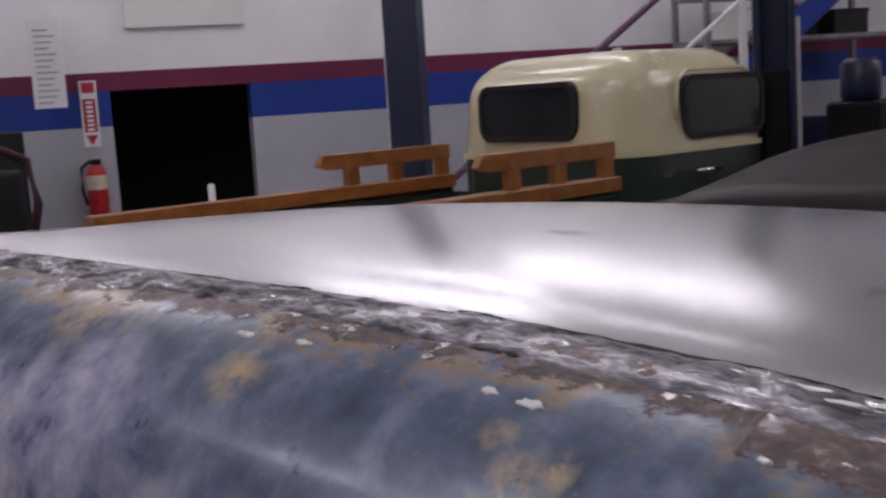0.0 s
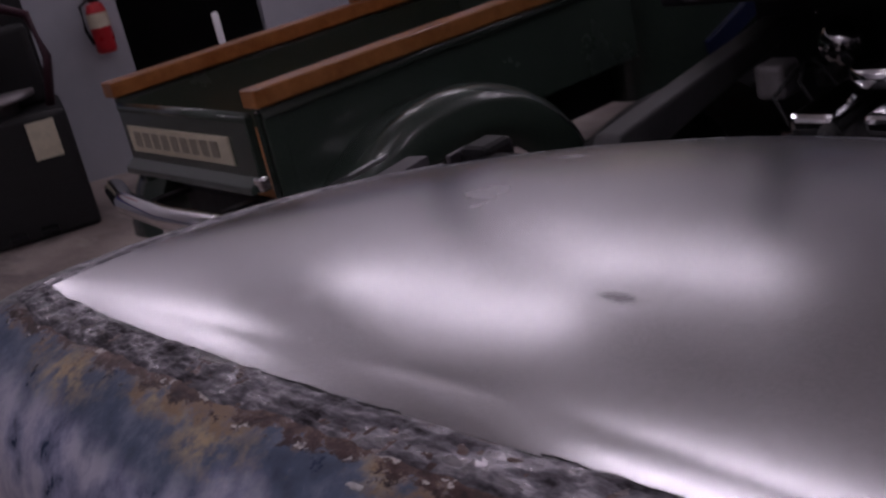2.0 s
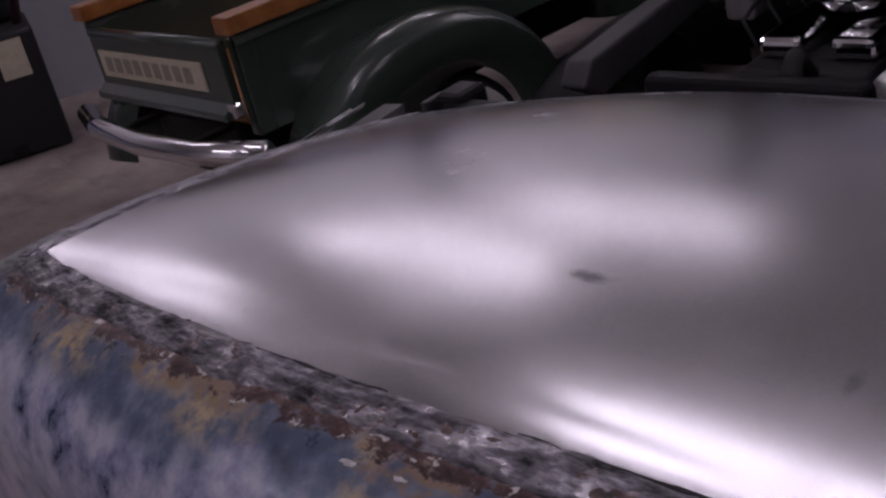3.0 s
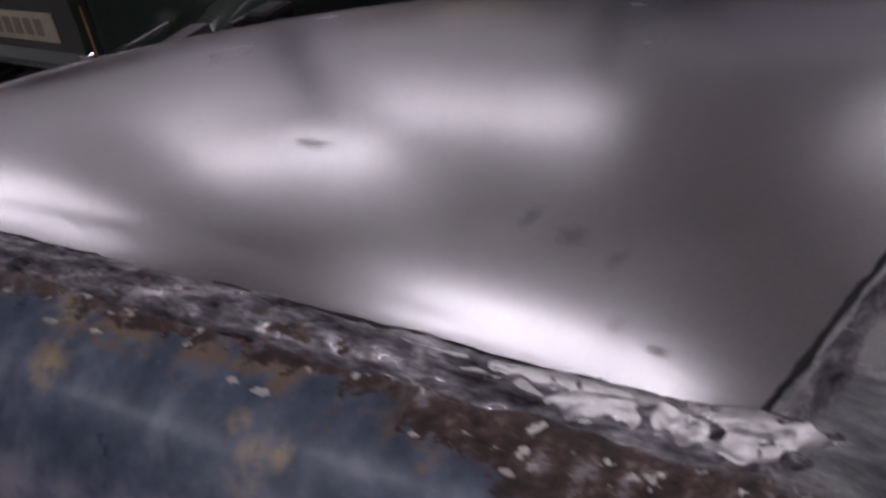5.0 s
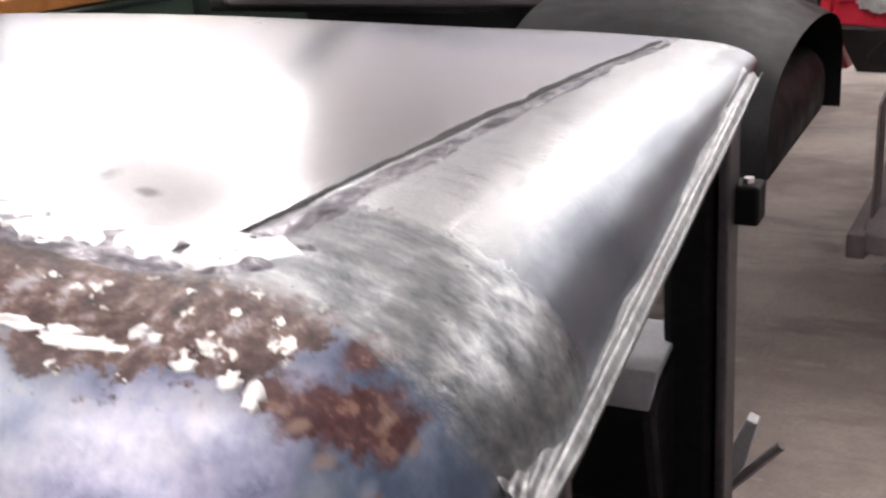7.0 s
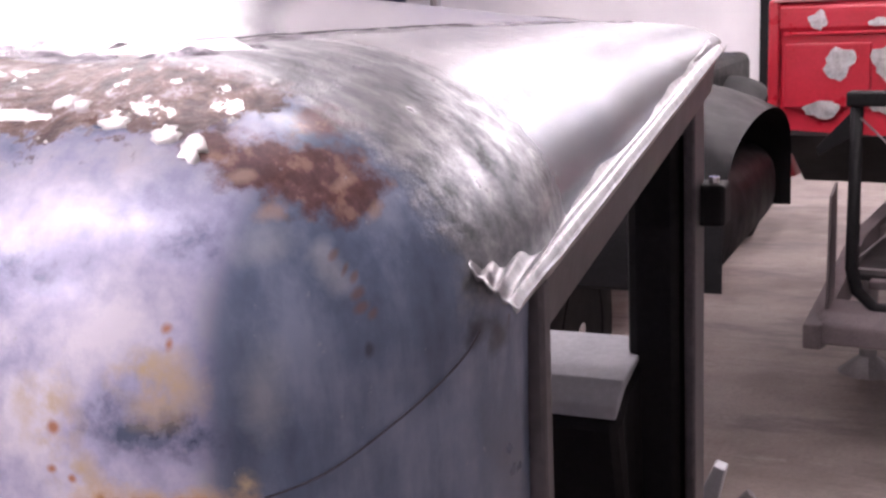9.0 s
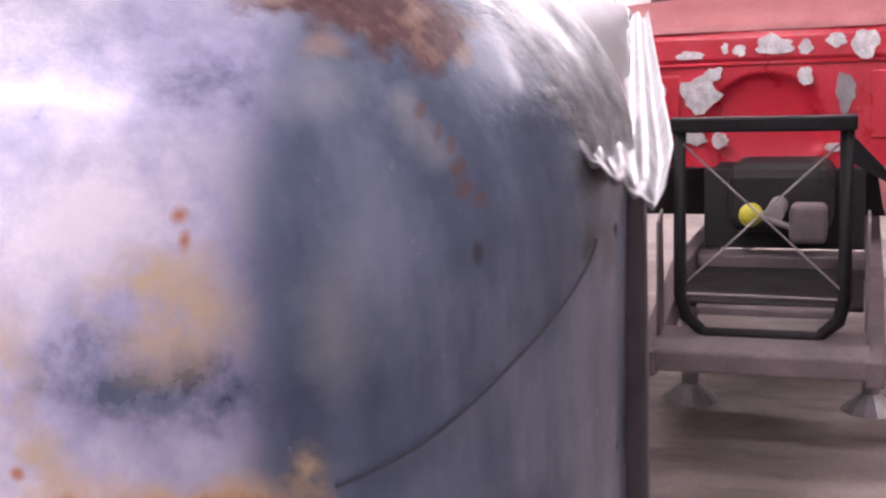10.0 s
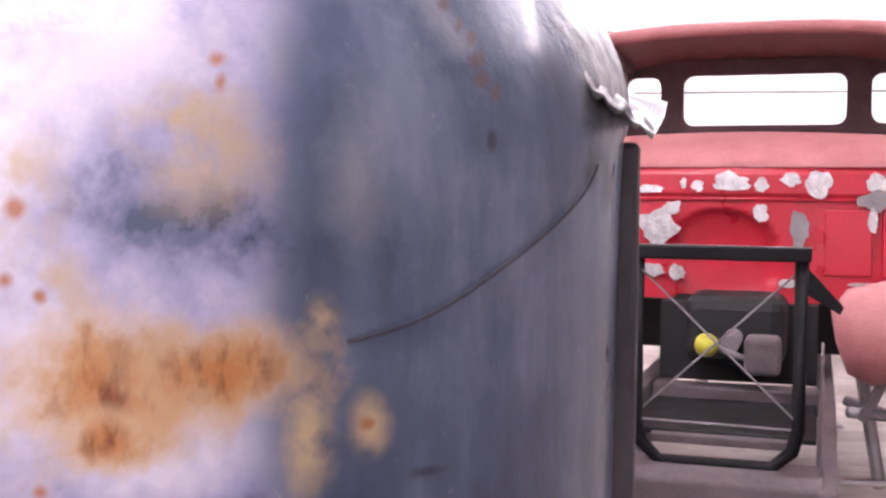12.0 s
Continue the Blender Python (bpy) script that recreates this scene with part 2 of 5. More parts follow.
    ground = calc("MULTIPLY", step(wy, -0.054, -0.034), calc("MAXIMUM", step(pz, 1.188, 1.206), step(py, 0.0, 0.004)))
    swirl = nt.nodes.new("ShaderNodeMapping")
    swirl.inputs["Rotation"].default_value = (radians(20), radians(-35), radians(40))
    swirl.inputs["Scale"].default_value = (0.22, 1.5, 1.5)
    nt.links.new(tc.outputs["Object"], swirl.inputs[0])
    brush = nt.nodes.new("ShaderNodeTexNoise")
    brush.inputs["Scale"].default_value, brush.inputs["Detail"].default_value, brush.inputs["Roughness"].default_value = 70.0, 6.0, 0.62
    nt.links.new(swirl.outputs[0], brush.inputs["Vector"])
    cloud = noise_tex(nt, 28.0, 4.0, 0.6)
    scratch = calc("ADD", calc("MULTIPLY", brush.outputs[0], 0.55), calc("MULTIPLY", cloud, 0.45))
    grey = ramp(nt, scratch, [(0.36, (0.13, 0.137, 0.145)), (0.50, (0.25, 0.26, 0.275)), (0.62, (0.42, 0.425, 0.44))])
    col = mixc(nt, ground, col, grey)
    plain = step(wy, 0.050, 0.066)
    sheet = ramp(nt, soft, [(0.35, (0.095, 0.108, 0.135)), (0.65, (0.16, 0.172, 0.20))])
    # paler towards the seam: the roll's bright reflection painted into the steel colour
    roll_highlight = calc("MULTIPLY", step(seam, 0.60, 0.34), step(scratch, 0.16, 0.52))
    col = mixc(nt, plain, col, mixc(nt, roll_highlight, sheet, (0.60, 0.61, 0.62)))
    nt.links.new(col, b.inputs["Base Color"])
    nt.links.new(calc("MULTIPLY", calc("SUBTRACT", 1.0, calc("MAXIMUM", ground, burnt)), 0.28), b.inputs["Coat Weight"])
    b.inputs["Coat Roughness"].default_value = 0.16
    nt.links.new(calc("MAXIMUM", calc("MULTIPLY", ground, 0.95), calc("MULTIPLY_ADD", bare, 0.85, 0.1)), b.inputs["Metallic"])
    rough = ramp(nt, big, [(0.3, (0.26,) * 3), (0.7, (0.40,) * 3)])
    rough = mixc(nt, ground, rough, ramp(nt, scratch, [(0.38, (0.50,) * 3), (0.62, (0.27,) * 3)]))
    rough = mixc(nt, plain, rough, (0.27, 0.27, 0.27))
    nt.links.new(rough, b.inputs["Roughness"])
    relief = calc("ADD", calc("MULTIPLY", mid, 0.35), calc("ADD", calc("MULTIPLY", calc("MULTIPLY", burnt, along), 1.6), calc("MULTIPLY", calc("MULTIPLY", ground, calc("SUBTRACT", 1.0, plain)), scratch)))
    bumped(nt, b, relief, 0.35, 0.004)
    return m


def ramp_scaled(nt, value, stops):
    """A ramp over distances of 0 to 3."""
    mm = nt.nodes.new("ShaderNodeMath")
    mm.operation = "DIVIDE"
    nt.links.new(value, mm.inputs[0])
    mm.inputs[1].default_value = 3.0
    return ramp(nt, mm.outputs[0], stops)


BLOOMS = [((0.645, -0.149, 1.136), (0.019, 0.04, 0.013)), ((0.664, -0.14, 1.1385), (0.016, 0.04, 0.009)), ((0.642, -0.15, 1.124), (0.008, 0.04, 0.006))]
STAINS = [((0.660, -0.139, 1.187), (0.010, 0.03, 0.011)), ((0.652, -0.141, 1.194), (0.009, 0.03, 0.006)), ((0.621, -0.154, 1.178), (0.009, 0.03, 0.014)), ((0.628, -0.153, 1.156), (0.008, 0.03, 0.007)),
          ((0.680, -0.130, 1.122), (0.004, 0.03, 0.012)), ((0.692, -0.118, 1.124), (0.003, 0.02, 0.006)), ((0.683, -0.1265, 1.149), (0.003, 0.02, 0.005)), ((0.618, -0.154, 1.120), (0.014, 0.03, 0.014)),
          ((0.3, -0.14, 1.285), (0.012, 0.04, 0.012)), ((-0.105, -0.122, 1.323), (0.045, 0.03, 0.012)), ((-0.2, -0.095, 1.334), (0.05, 0.03, 0.010)), ((0.09, -0.138, 1.311), (0.016, 0.03, 0.010)), ((0.075, -0.10, 1.335), (0.02, 0.03, 0.009)), ((-0.37, -0.1, 1.325), (0.06, 0.04, 0.014)), ((0.28, -0.13, 1.302), (0.008, 0.03, 0.004)), ((0.32, -0.135, 1.294), (0.007, 0.03, 0.006))]
DOTS = [((0.6608, -0.134, 1.2071), (0.0025, 0.02, 0.0025)), ((0.662, -0.135, 1.202), (0.0016, 0.02, 0.003)), ((0.6281, -0.152, 1.1552), (0.0018, 0.02, 0.0018)), ((0.621, -0.153, 1.1585), (0.0022, 0.02, 0.002)),
        ((0.6914, -0.119, 1.1244), (0.0018, 0.02, 0.0018)), ((0.623, -0.153, 1.174), (0.0025, 0.02, 0.003)), ((0.628, -0.15, 1.113), (0.002, 0.02, 0.002))]
REDS = [((0.690, -0.075, 1.251), (0.021, 0.03, 0.014)), ((0.672, -0.085, 1.2575), (0.020, 0.03, 0.010)), ((0.703, -0.070, 1.243), (0.009, 0.03, 0.010)), ((0.680, -0.045, 1.270), (0.014, 0.025, 0.009)), ((0.652, -0.088, 1.264), (0.012, 0.03, 0.007))]
CHIPS = [((0.682, -0.096, 1.2415), (0.006, 0.02, 0.004)), ((0.697, -0.072, 1.249), (0.0035, 0.02, 0.004)), ((0.7085, -0.068, 1.238), (0.0025, 0.02, 0.006)), ((0.668, -0.092, 1.254), (0.006, 0.02, 0.003))]
PALES = [((0.6985 + 0.0028 * k, -0.094, 1.2275 - 0.0042 * k), (0.0030, 0.02, 0.0036)) for k in range(4)] + [((0.683, -0.107, 1.231), (0.008, 0.02, 0.006)), ((0.689, -0.120, 1.183), (0.006, 0.02, 0.016))]
SPECKS = [((0.7025 + 0.0028 * k + 0.0012 * math.sin(7.3 * k), -0.090, 1.2255 - 0.0046 * k + 0.001 * math.sin(4.1 * k)), (0.0013 + 0.0006 * math.sin(5.0 * k), 0.02, 0.0022)) for k in range(6)]
MARKS = [((0.703, -0.107, 1.111), (0.0045, 0.02, 0.0016)), ((0.7152, -0.0904, 1.191), (0.0012, 0.02, 0.0035)), ((0.7405, -0.027, 1.181), (0.003, 0.012, 0.010)), ((0.737, -0.042, 1.186), (0.003, 0.012, 0.007))]
BODY = body_paint()


def weld_metal():
    m, nt, b = principled("weld_metal", 0.3, 0.95)
    a = noise_tex(nt, 60.0, 6.0, 0.66, "UV", (0.30, 0.22, 1.0))
    f = noise_tex(nt, 170.0, 4.0, 0.6, "UV", (0.35, 0.2, 1.0))
    col = ramp(nt, a, [(0.36, (0.035, 0.03, 0.035)), (0.50, (0.19, 0.18, 0.205)), (0.66, (0.58, 0.56, 0.59))])
    nt.links.new(col, b.inputs["Base Color"])
    nt.links.new(ramp(nt, a, [(0.4, (0.55,) * 3), (0.6, (0.25,) * 3)]), b.inputs["Roughness"])
    bumped(nt, b, f, 0.45, 0.003)
    return m


def smudged_roof():
    """Satin sheet steel with a few greasy smudges and finger marks."""
    m = simple("satin_sheet_steel", (0.66, 0.65, 0.68), (0.60, 0.60, 0.62), 3.0, 0.23, 1.0, 0.008, 260.0, rvar=0.05)
    nt = m.node_tree
    b = nt.nodes["Principled BSDF"]
    col = b.inputs["Base Color"].links[0].from_socket
    tc = nt.nodes.new("ShaderNodeTexCoord")
    grain = noise_tex(nt, 150.0, 4.0, 0.6)
    for c, s, k in SMUDGES:
        v = nt.nodes.new("ShaderNodeVectorMath")
        v.operation = "SUBTRACT"
        nt.links.new(tc.outputs["Object"], v.inputs[0])
        v.inputs[1].default_value = c
        w = nt.nodes.new("ShaderNodeVectorMath")
        w.operation = "DIVIDE"
        nt.links.new(v.outputs[0], w.inputs[0])
        w.inputs[1].default_value = s
        ln = nt.nodes.new("ShaderNodeVectorMath")
        ln.operation = "LENGTH"
        nt.links.new(w.outputs[0], ln.inputs[0])
        ad = nt.nodes.new("ShaderNodeMath")
        ad.operation = "MULTIPLY_ADD"
        nt.links.new(grain, ad.inputs[0])
        ad.inputs[1].default_value = 1.4
        nt.links.new(ln.outputs["Value"], ad.inputs[2])
        col = mixc(nt, ramp_scaled(nt, ad.outputs[0], [(0.36, (k,) * 3), (0.68, (0,) * 3)]), col, (0.12, 0.115, 0.12))
    nt.links.new(col, b.inputs["Base Color"])
    return m


SMUDGES = [((0.11, 0.148, 1.364), (0.022, 0.008, 0.05), 0.7), ((0.503, 0.022, 1.307), (0.008, 0.005, 0.05), 0.6), ((0.47, 0.03, 1.31), (0.005, 0.008, 0.05), 0.4), ((0.40, 0.10, 1.33), (0.012, 0.012, 0.05), 0.35),
           ((0.36, 0.11, 1.335), (0.006, 0.014, 0.05), 0.35), ((0.44, 0.09, 1.325), (0.006, 0.012, 0.05), 0.3), ((0.30, 0.35, 1.35), (0.02, 0.02, 0.05), 0.15)]
STEEL_ROOF = smudged_roof()
WELD = weld_metal()
# dark tone for the painted seam reflection, the side groove and the rail crease
DARK_LINE = simple("dark_line_tone", (0.03, 0.027, 0.03), (0.015, 0.014, 0.016), 60.0, 0.6, 0.3, 0.2, 200.0)
LIP = simple("polished_lip_steel", (0.80, 0.79, 0.80), (0.50, 0.49, 0.50), 45.0, 0.28, 1.0, 0.25, 140.0)
PEN = simple("dark_pen_ink", (0.05, 0.05, 0.07), (0.035, 0.035, 0.05), 60.0, 0.6)
GREEN_PALE = GREEN
DIRTY = simple("worn_letter_paint", (0.36, 0.32, 0.25), (0.28, 0.25, 0.2), 30.0, 0.6)
WINDARK = simple("dark_window_glass", (0.03, 0.032, 0.035), (0.02, 0.022, 0.025), 3.0, 0.06, 0.0, 0.0, rvar=0.02)
FENDER_GREY = simple("dusty_dark_fender", (0.06, 0.06, 0.064), (0.035, 0.035, 0.038), 6.0, 0.5)
FRAME_GREY = simple("dusty_frame_paint", (0.16, 0.13, 0.135), (0.09, 0.075, 0.08), 9.0, 0.6)
SIGN_RED = simple("sign_red_paint", (0.42, 0.03, 0.05), (0.34, 0.02, 0.035), 6.0, 0.5)
GREY_LIGHT = simple("pale_grey_paint", (0.42, 0.43, 0.46), (0.34, 0.35, 0.38), 8.0, 0.35)


# ---- mesh helpers ----
def mesh_ob(name, bm, mat, parent=None, label="", smooth=False, flip=False):
    bmesh.ops.recalc_face_normals(bm, faces=bm.faces)
    me = bpy.data.meshes.new(name)
    bm.to_mesh(me)
    bm.free()
    me.materials.append(mat)
    if smooth:
        for p in me.polygons:
            p.use_smooth = True
    ob = new(name, me)
    if parent:
        ob.parent = parent
    if label:
        ob["label"] = label
    return ob


def part(name, bm, mat, parent, label="", smooth=False):
    return mesh_ob(name, bm, mat, parent, label, smooth)


def thing(name, label, category, m=Matrix(), group="", kind=""):
    e = new(name)
    e.matrix_world = m
    return tagged(e, label, category, group, kind)


def bm_box(lo, hi, bevel=0.0, segs=2, bm=None, m=None):
    own = bm is None
    bm = bm or bmesh.new()
    r = bmesh.ops.create_cube(bm, size=1.0)
    vs = r["verts"]
    c = [(a + b) / 2 for a, b in zip(lo, hi)]
    s = [abs(b - a) for a, b in zip(lo, hi)]
    mm = Matrix.Translation(c) @ Matrix.Diagonal((*s, 1))
    if m:
        mm = m @ mm
    bmesh.ops.transform(bm, matrix=mm, verts=vs)
    if bevel:
        es = {e for v in vs for e in v.link_edges}
        bmesh.ops.bevel(bm, geom=list(es), offset=bevel, segments=segs, affect="EDGES", profile=0.5)
    return bm


def bm_bar(a, b, w, h=None, bevel=0.0, bm=None, segs=0):
    """A bar from a to b; round where segs is given."""
    a, b = Vector(a), Vector(b)
    d = b - a
    q = d.to_track_quat("Z", "Y").to_matrix().to_4x4()
    m = Matrix.Translation((a + b) / 2) @ q
    bm = bm or bmesh.new()
    if segs:
        bmesh.ops.create_cone(bm, cap_ends=True, segments=segs, radius1=w / 2, radius2=(h or w) / 2, depth=d.length, matrix=m)
    else:
        h = h or w
        bm_box((-w / 2, -h / 2, -d.length / 2), (w / 2, h / 2, d.length / 2), bevel, 2, bm, m)
    return bm


def bm_lathe(profile, segs=32, m=Matrix()):
    """Profile rows of (radius, height) turned round z."""
    bm = bmesh.new()
    rings = []
    for r, z in profile:
        rings.append([bm.verts.new(m @ Vector((r * math.cos(2 * math.pi * k / segs), r * math.sin(2 * math.pi * k / segs), z))) for k in range(segs)])
    for a, b in zip(rings, rings[1:]):
        for k in range(segs):
            bm.faces.new((a[k], a[(k + 1) % segs], b[(k + 1) % segs], b[k]))
    if profile[0][0] > 1e-6:
        bm.faces.new(rings[0])
    if profile[-1][0] > 1e-6:
        bm.faces.new(rings[-1][::-1])
    bmesh.ops.remove_doubles(bm, verts=bm.verts, dist=1e-6)
    return bm


def uv_grid(rows, uvs):
    """A skin through rows of points that carries a texture place at each."""
    bm = bm_grid(rows)
    lay = bm.loops.layers.uv.new("UVMap")
    flat = [uv for row in uvs for uv in row]
    bm.verts.index_update()
    for f in bm.faces:
        for lp in f.loops:
            lp[lay].uv = flat[lp.vert.index]
    return bm


def bm_grid(rows, closed=False, thick=0.0):
    """A skin through rows of points."""
    bm = bmesh.new()
    vs = [[bm.verts.new(p) for p in row] for row in rows]
    for a, b in zip(vs, vs[1:]):
        n = len(a)
        for k in range(n if closed else n - 1):
            try:
                bm.faces.new((a[k], a[(k + 1) % n], b[(k + 1) % n], b[k]))
            except ValueError:
                pass
    bmesh.ops.remove_doubles(bm, verts=bm.verts, dist=1e-6)
    if thick:
        bmesh.ops.recalc_face_normals(bm, faces=bm.faces)
        bmesh.ops.solidify(bm, geom=bm.faces[:], thickness=thick)
    return bm


def bm_tube(points, r, segs=10, closed=False):
    """A round tube along points."""
    pts = [Vector(p) for p in points]
    rows = []
    n = len(pts)
    for i, p in enumerate(pts):
        a, b = (pts[(i - 1) % n], pts[(i + 1) % n]) if closed else (pts[max(i - 1, 0)], pts[min(i + 1, n - 1)])
        q = (b - a).to_track_quat("Z", "Y")
        rows.append([p + q @ Vector((r * math.cos(2 * math.pi * k / segs), r * math.sin(2 * math.pi * k / segs), 0)) for k in range(segs)])
    if closed:
        rows.append(rows[0])
    bm = bm_grid(rows, closed=True)
    if not closed:
        bmesh.ops.holes_fill(bm, edges=[e for e in bm.edges if e.is_boundary], sides=segs + 2)
    return bm


def prism(outline, axis, lo, hi, bevel=0.0):
    """A 2D outline pushed along one axis."""
    bm = bmesh.new()

    def at(p, h):
        return {"x": (h, p[0], p[1]), "y": (p[0], h, p[1]), "z": (p[0], p[1], h)}[axis]
    a = [bm.verts.new(at(p, lo)) for p in outline]
    b = [bm.verts.new(at(p, hi)) for p in outline]
    n = len(outline)
    bm.faces.new(a[::-1])
    bm.faces.new(b)
    for k in range(n):
        bm.faces.new((a[k], a[(k + 1) % n], b[(k + 1) % n], b[k]))
    if bevel:
        bmesh.ops.bevel(bm, geom=bm.edges[:], offset=bevel, segments=2, affect="EDGES", profile=0.5)
    return bm


def rounded(w, h, r, n=5, cx=0.0, cy=0.0):
    """A rounded rectangle's outline."""
    out = []
    for sx, sy, a0 in ((1, 1, 0), (-1, 1, 90), (-1, -1, 180), (1, -1, 270)):
        for k in range(n + 1):
            a = radians(a0 + 90 * k / n)
            out.append((cx + sx * (w / 2 - r) + r * math.cos(a), cy + sy * (h / 2 - r) + r * math.sin(a)))
    return out


def frame_ring(outer, inner, axis, lo, hi):
    """A frame between two outlines with the same number of points."""
    bm = bmesh.new()

    def at(p, h):
        return {"x": (h, p[0], p[1]), "y": (p[0], h, p[1]), "z": (p[0], p[1], h)}[axis]
    loops = [[bm.verts.new(at(p, h)) for p in o] for o, h in ((outer, lo), (outer, hi), (inner, hi), (inner, lo))]
    n = len(outer)
    for i in range(4):
        a, b = loops[i], loops[(i + 1) % 4]
        for k in range(n):
            bm.faces.new((a[k], a[(k + 1) % n], b[(k + 1) % n], b[k]))
    return bm


# ---- the building ----
W0, WD = Vector((-6.08, 3.89, 0)), Vector((0.479, 0.878, 0))
WN = Vector((0.878, -0.479, 0))
WALL_M = Matrix(((WD.x, -WN.x, 0, W0.x), (WD.y, -WN.y, 0, W0.y), (0, 0, 1, 0), (0, 0, 0, 1)))  # x along the wall, y into it

floor = tagged(mesh_ob("floor", bm_box((-14, -9, -0.2), (11, 14, 0.0)), CONCRETE), "stained brown-grey concrete workshop floor", "floor", kind="structure")
ceiling = tagged(mesh_ob("ceiling", bm_box((-14, -9, CEIL), (11, 14, CEIL + 0.2)), CEIL_MAT), "white painted workshop ceiling", "ceiling", kind="structure")
for nm, lo, hi in (("wall_south", (-14, -6.2, 0), (11, -6.0, CEIL)), ("wall_east", (10.6, -6, 0), (10.8, 9.2, CEIL))):
    tagged(mesh_ob(nm, bm_box(lo, hi), WALL_WHITE), "plain white workshop wall", "wall", kind="structure")

# striped wall with an open doorway
DOOR_A, DOOR_B, DOOR_T = -0.49, 0.45, 1.645
wall_w = thing("wall_west", "workshop wall painted white over maroon and blue stripes and grey", "wall", WALL_M, kind="structure")
S0, S1 = -10.0, 6.6
BANDS = [("grey_band", 0.0, 1.41, WALL_GREY), ("blue_band", 1.41, 1.645, BLUE), ("maroon_band", 1.645, 1.77, MAROON), ("white_band", 1.77, CEIL, WALL_WHITE)]
for nm, z0, z1, mt in BANDS:
    spans = [(S0, S1)] if z0 >= DOOR_T else [(S0, DOOR_A), (DOOR_B, S1)]
    for a, b in spans:
        part(nm, bm_box((a, 0, z0), (b, 0.2, min(z1, CEIL))), mt, wall_w)
room = thing("dark_room", "room behind the open doorway, coloured near black for its shade", "room", WALL_M, kind="structure")
part("room_back", bm_box((DOOR_A - 0.6, 1.6, 0), (DOOR_B + 0.6, 1.7, 2.4)), ROOM_SHADE, room)
part("room_side", bm_box((DOOR_A - 0.7, 0.2, 0), (DOOR_A - 0.6, 1.6, 2.4)), ROOM_SHADE, room)
part("room_side", bm_box((DOOR_B + 0.6, 0.2, 0), (DOOR_B + 0.7, 1.6, 2.4)), ROOM_SHADE, room)
part("room_top", bm_box((DOOR_A - 0.6, 0.2, 2.3), (DOOR_B + 0.6, 1.6, 2.4)), ROOM_SHADE, room)

# north wall with a white sectional door
NY = 9.0
north = thing("wall_north", "white wall with a closed white sectional door", "wall", kind="structure")
part("wall_panel", bm_box((-4.2, NY, 0), (-0.52, NY + 0.2, CEIL)), WALL_WHITE, north)
part("wall_panel", bm_box((3.6, NY, 0), (10.8, NY + 0.2, CEIL)), WALL_WHITE, north)
part("wall_panel", bm_box((-0.52, NY, 4.0), (3.6, NY + 0.2, CEIL)), WALL_WHITE, north)
part("blue_band", bm_box((-4.2, NY - 0.004, 2.40), (-0.52, NY + 0.002, 2.80)), BLUE, north)
part("door_track", bm_box((-0.52, NY - 0.04, 0.0), (-0.45, NY + 0.03, 3.99), 0.004), BLACK, north, "black door track")
for k in range(8):
    part("door_panel", bm_box((-0.44, NY + 0.03, k * 0.5 + 0.006), (3.59, NY + 0.08, k * 0.5 + 0.494), 0.008), DOOR_WHITE, north)

# fluorescent lights, some placed from reflections, some added out of view as fill
light0 = None
for x, y in LAMPS:
    m = Matrix.Translation((x, y, CEIL))
    if light0 is None:
        light0 = thing("ceiling_light", "long white fluorescent ceiling light, some copies added as unseen fill", "ceiling light", m, "rows of ceiling lights")
        part("spine", bm_box((-1.15, -0.03, -0.42), (1.15, 0.03, -0.38), 0.004), WALL_WHITE, light0)
        for x0 in (-0.9, 0.9):
            part("stem", bm_bar((x0, 0, -0.39), (x0, 0, 0), 0.02, segs=8), WALL_WHITE, light0)
        for x0 in (-1.13, 0.06):
            part("diffuser", prism(rounded(0.13, 0.07, 0.03, 3, 0.0, -0.457), "x", x0, x0 + 1.06), TUBE, light0)
    else:
        copy_thing(light0, m)

# ---- the cab whose roof is being mended ----
XS, YF = 0.58, 0.68
YFX = 0.05


def side_x(y):
    return XS + 0.03 * max(0.0, y) / 0.66


def rear_y(x):
    return -0.045 * (1 - min(1.0, (x / XS) ** 2))


def front_y(x):
    return YF + YFX * (1 - min(1.0, (x / XS) ** 2))


def roof_z(x, y):
    u = min(1.0, abs(x) / side_x(y))
    v = min(1.2, max(0.0, y) / 0.70)
    skew = min(1.0, max(0.0, -x / 0.6)) ** 1.7 * (0.046 - 0.095 * v ** 1.5)
    d = max(0.0, y - rear_y(x))
    turn_down = 0.0095 * (1 - u ** 14) * math.exp(-d / 0.042)  # the skin bends down to the rear seam
    return skew - turn_down + 1.30 + 0.05 * (1 - u * u) * (1 - 0.8 * v * v) + 0.016 * (1 - u ** 4) * 4 * v * (1 - v) - 0.0125 * v * v


def drip_line(y):
    """x and z of the side's lower edge at y."""
    v = max(-0.1, y) / 0.62
    return 0.745 - 0.043 * v, 1.200 + 0.060 * v


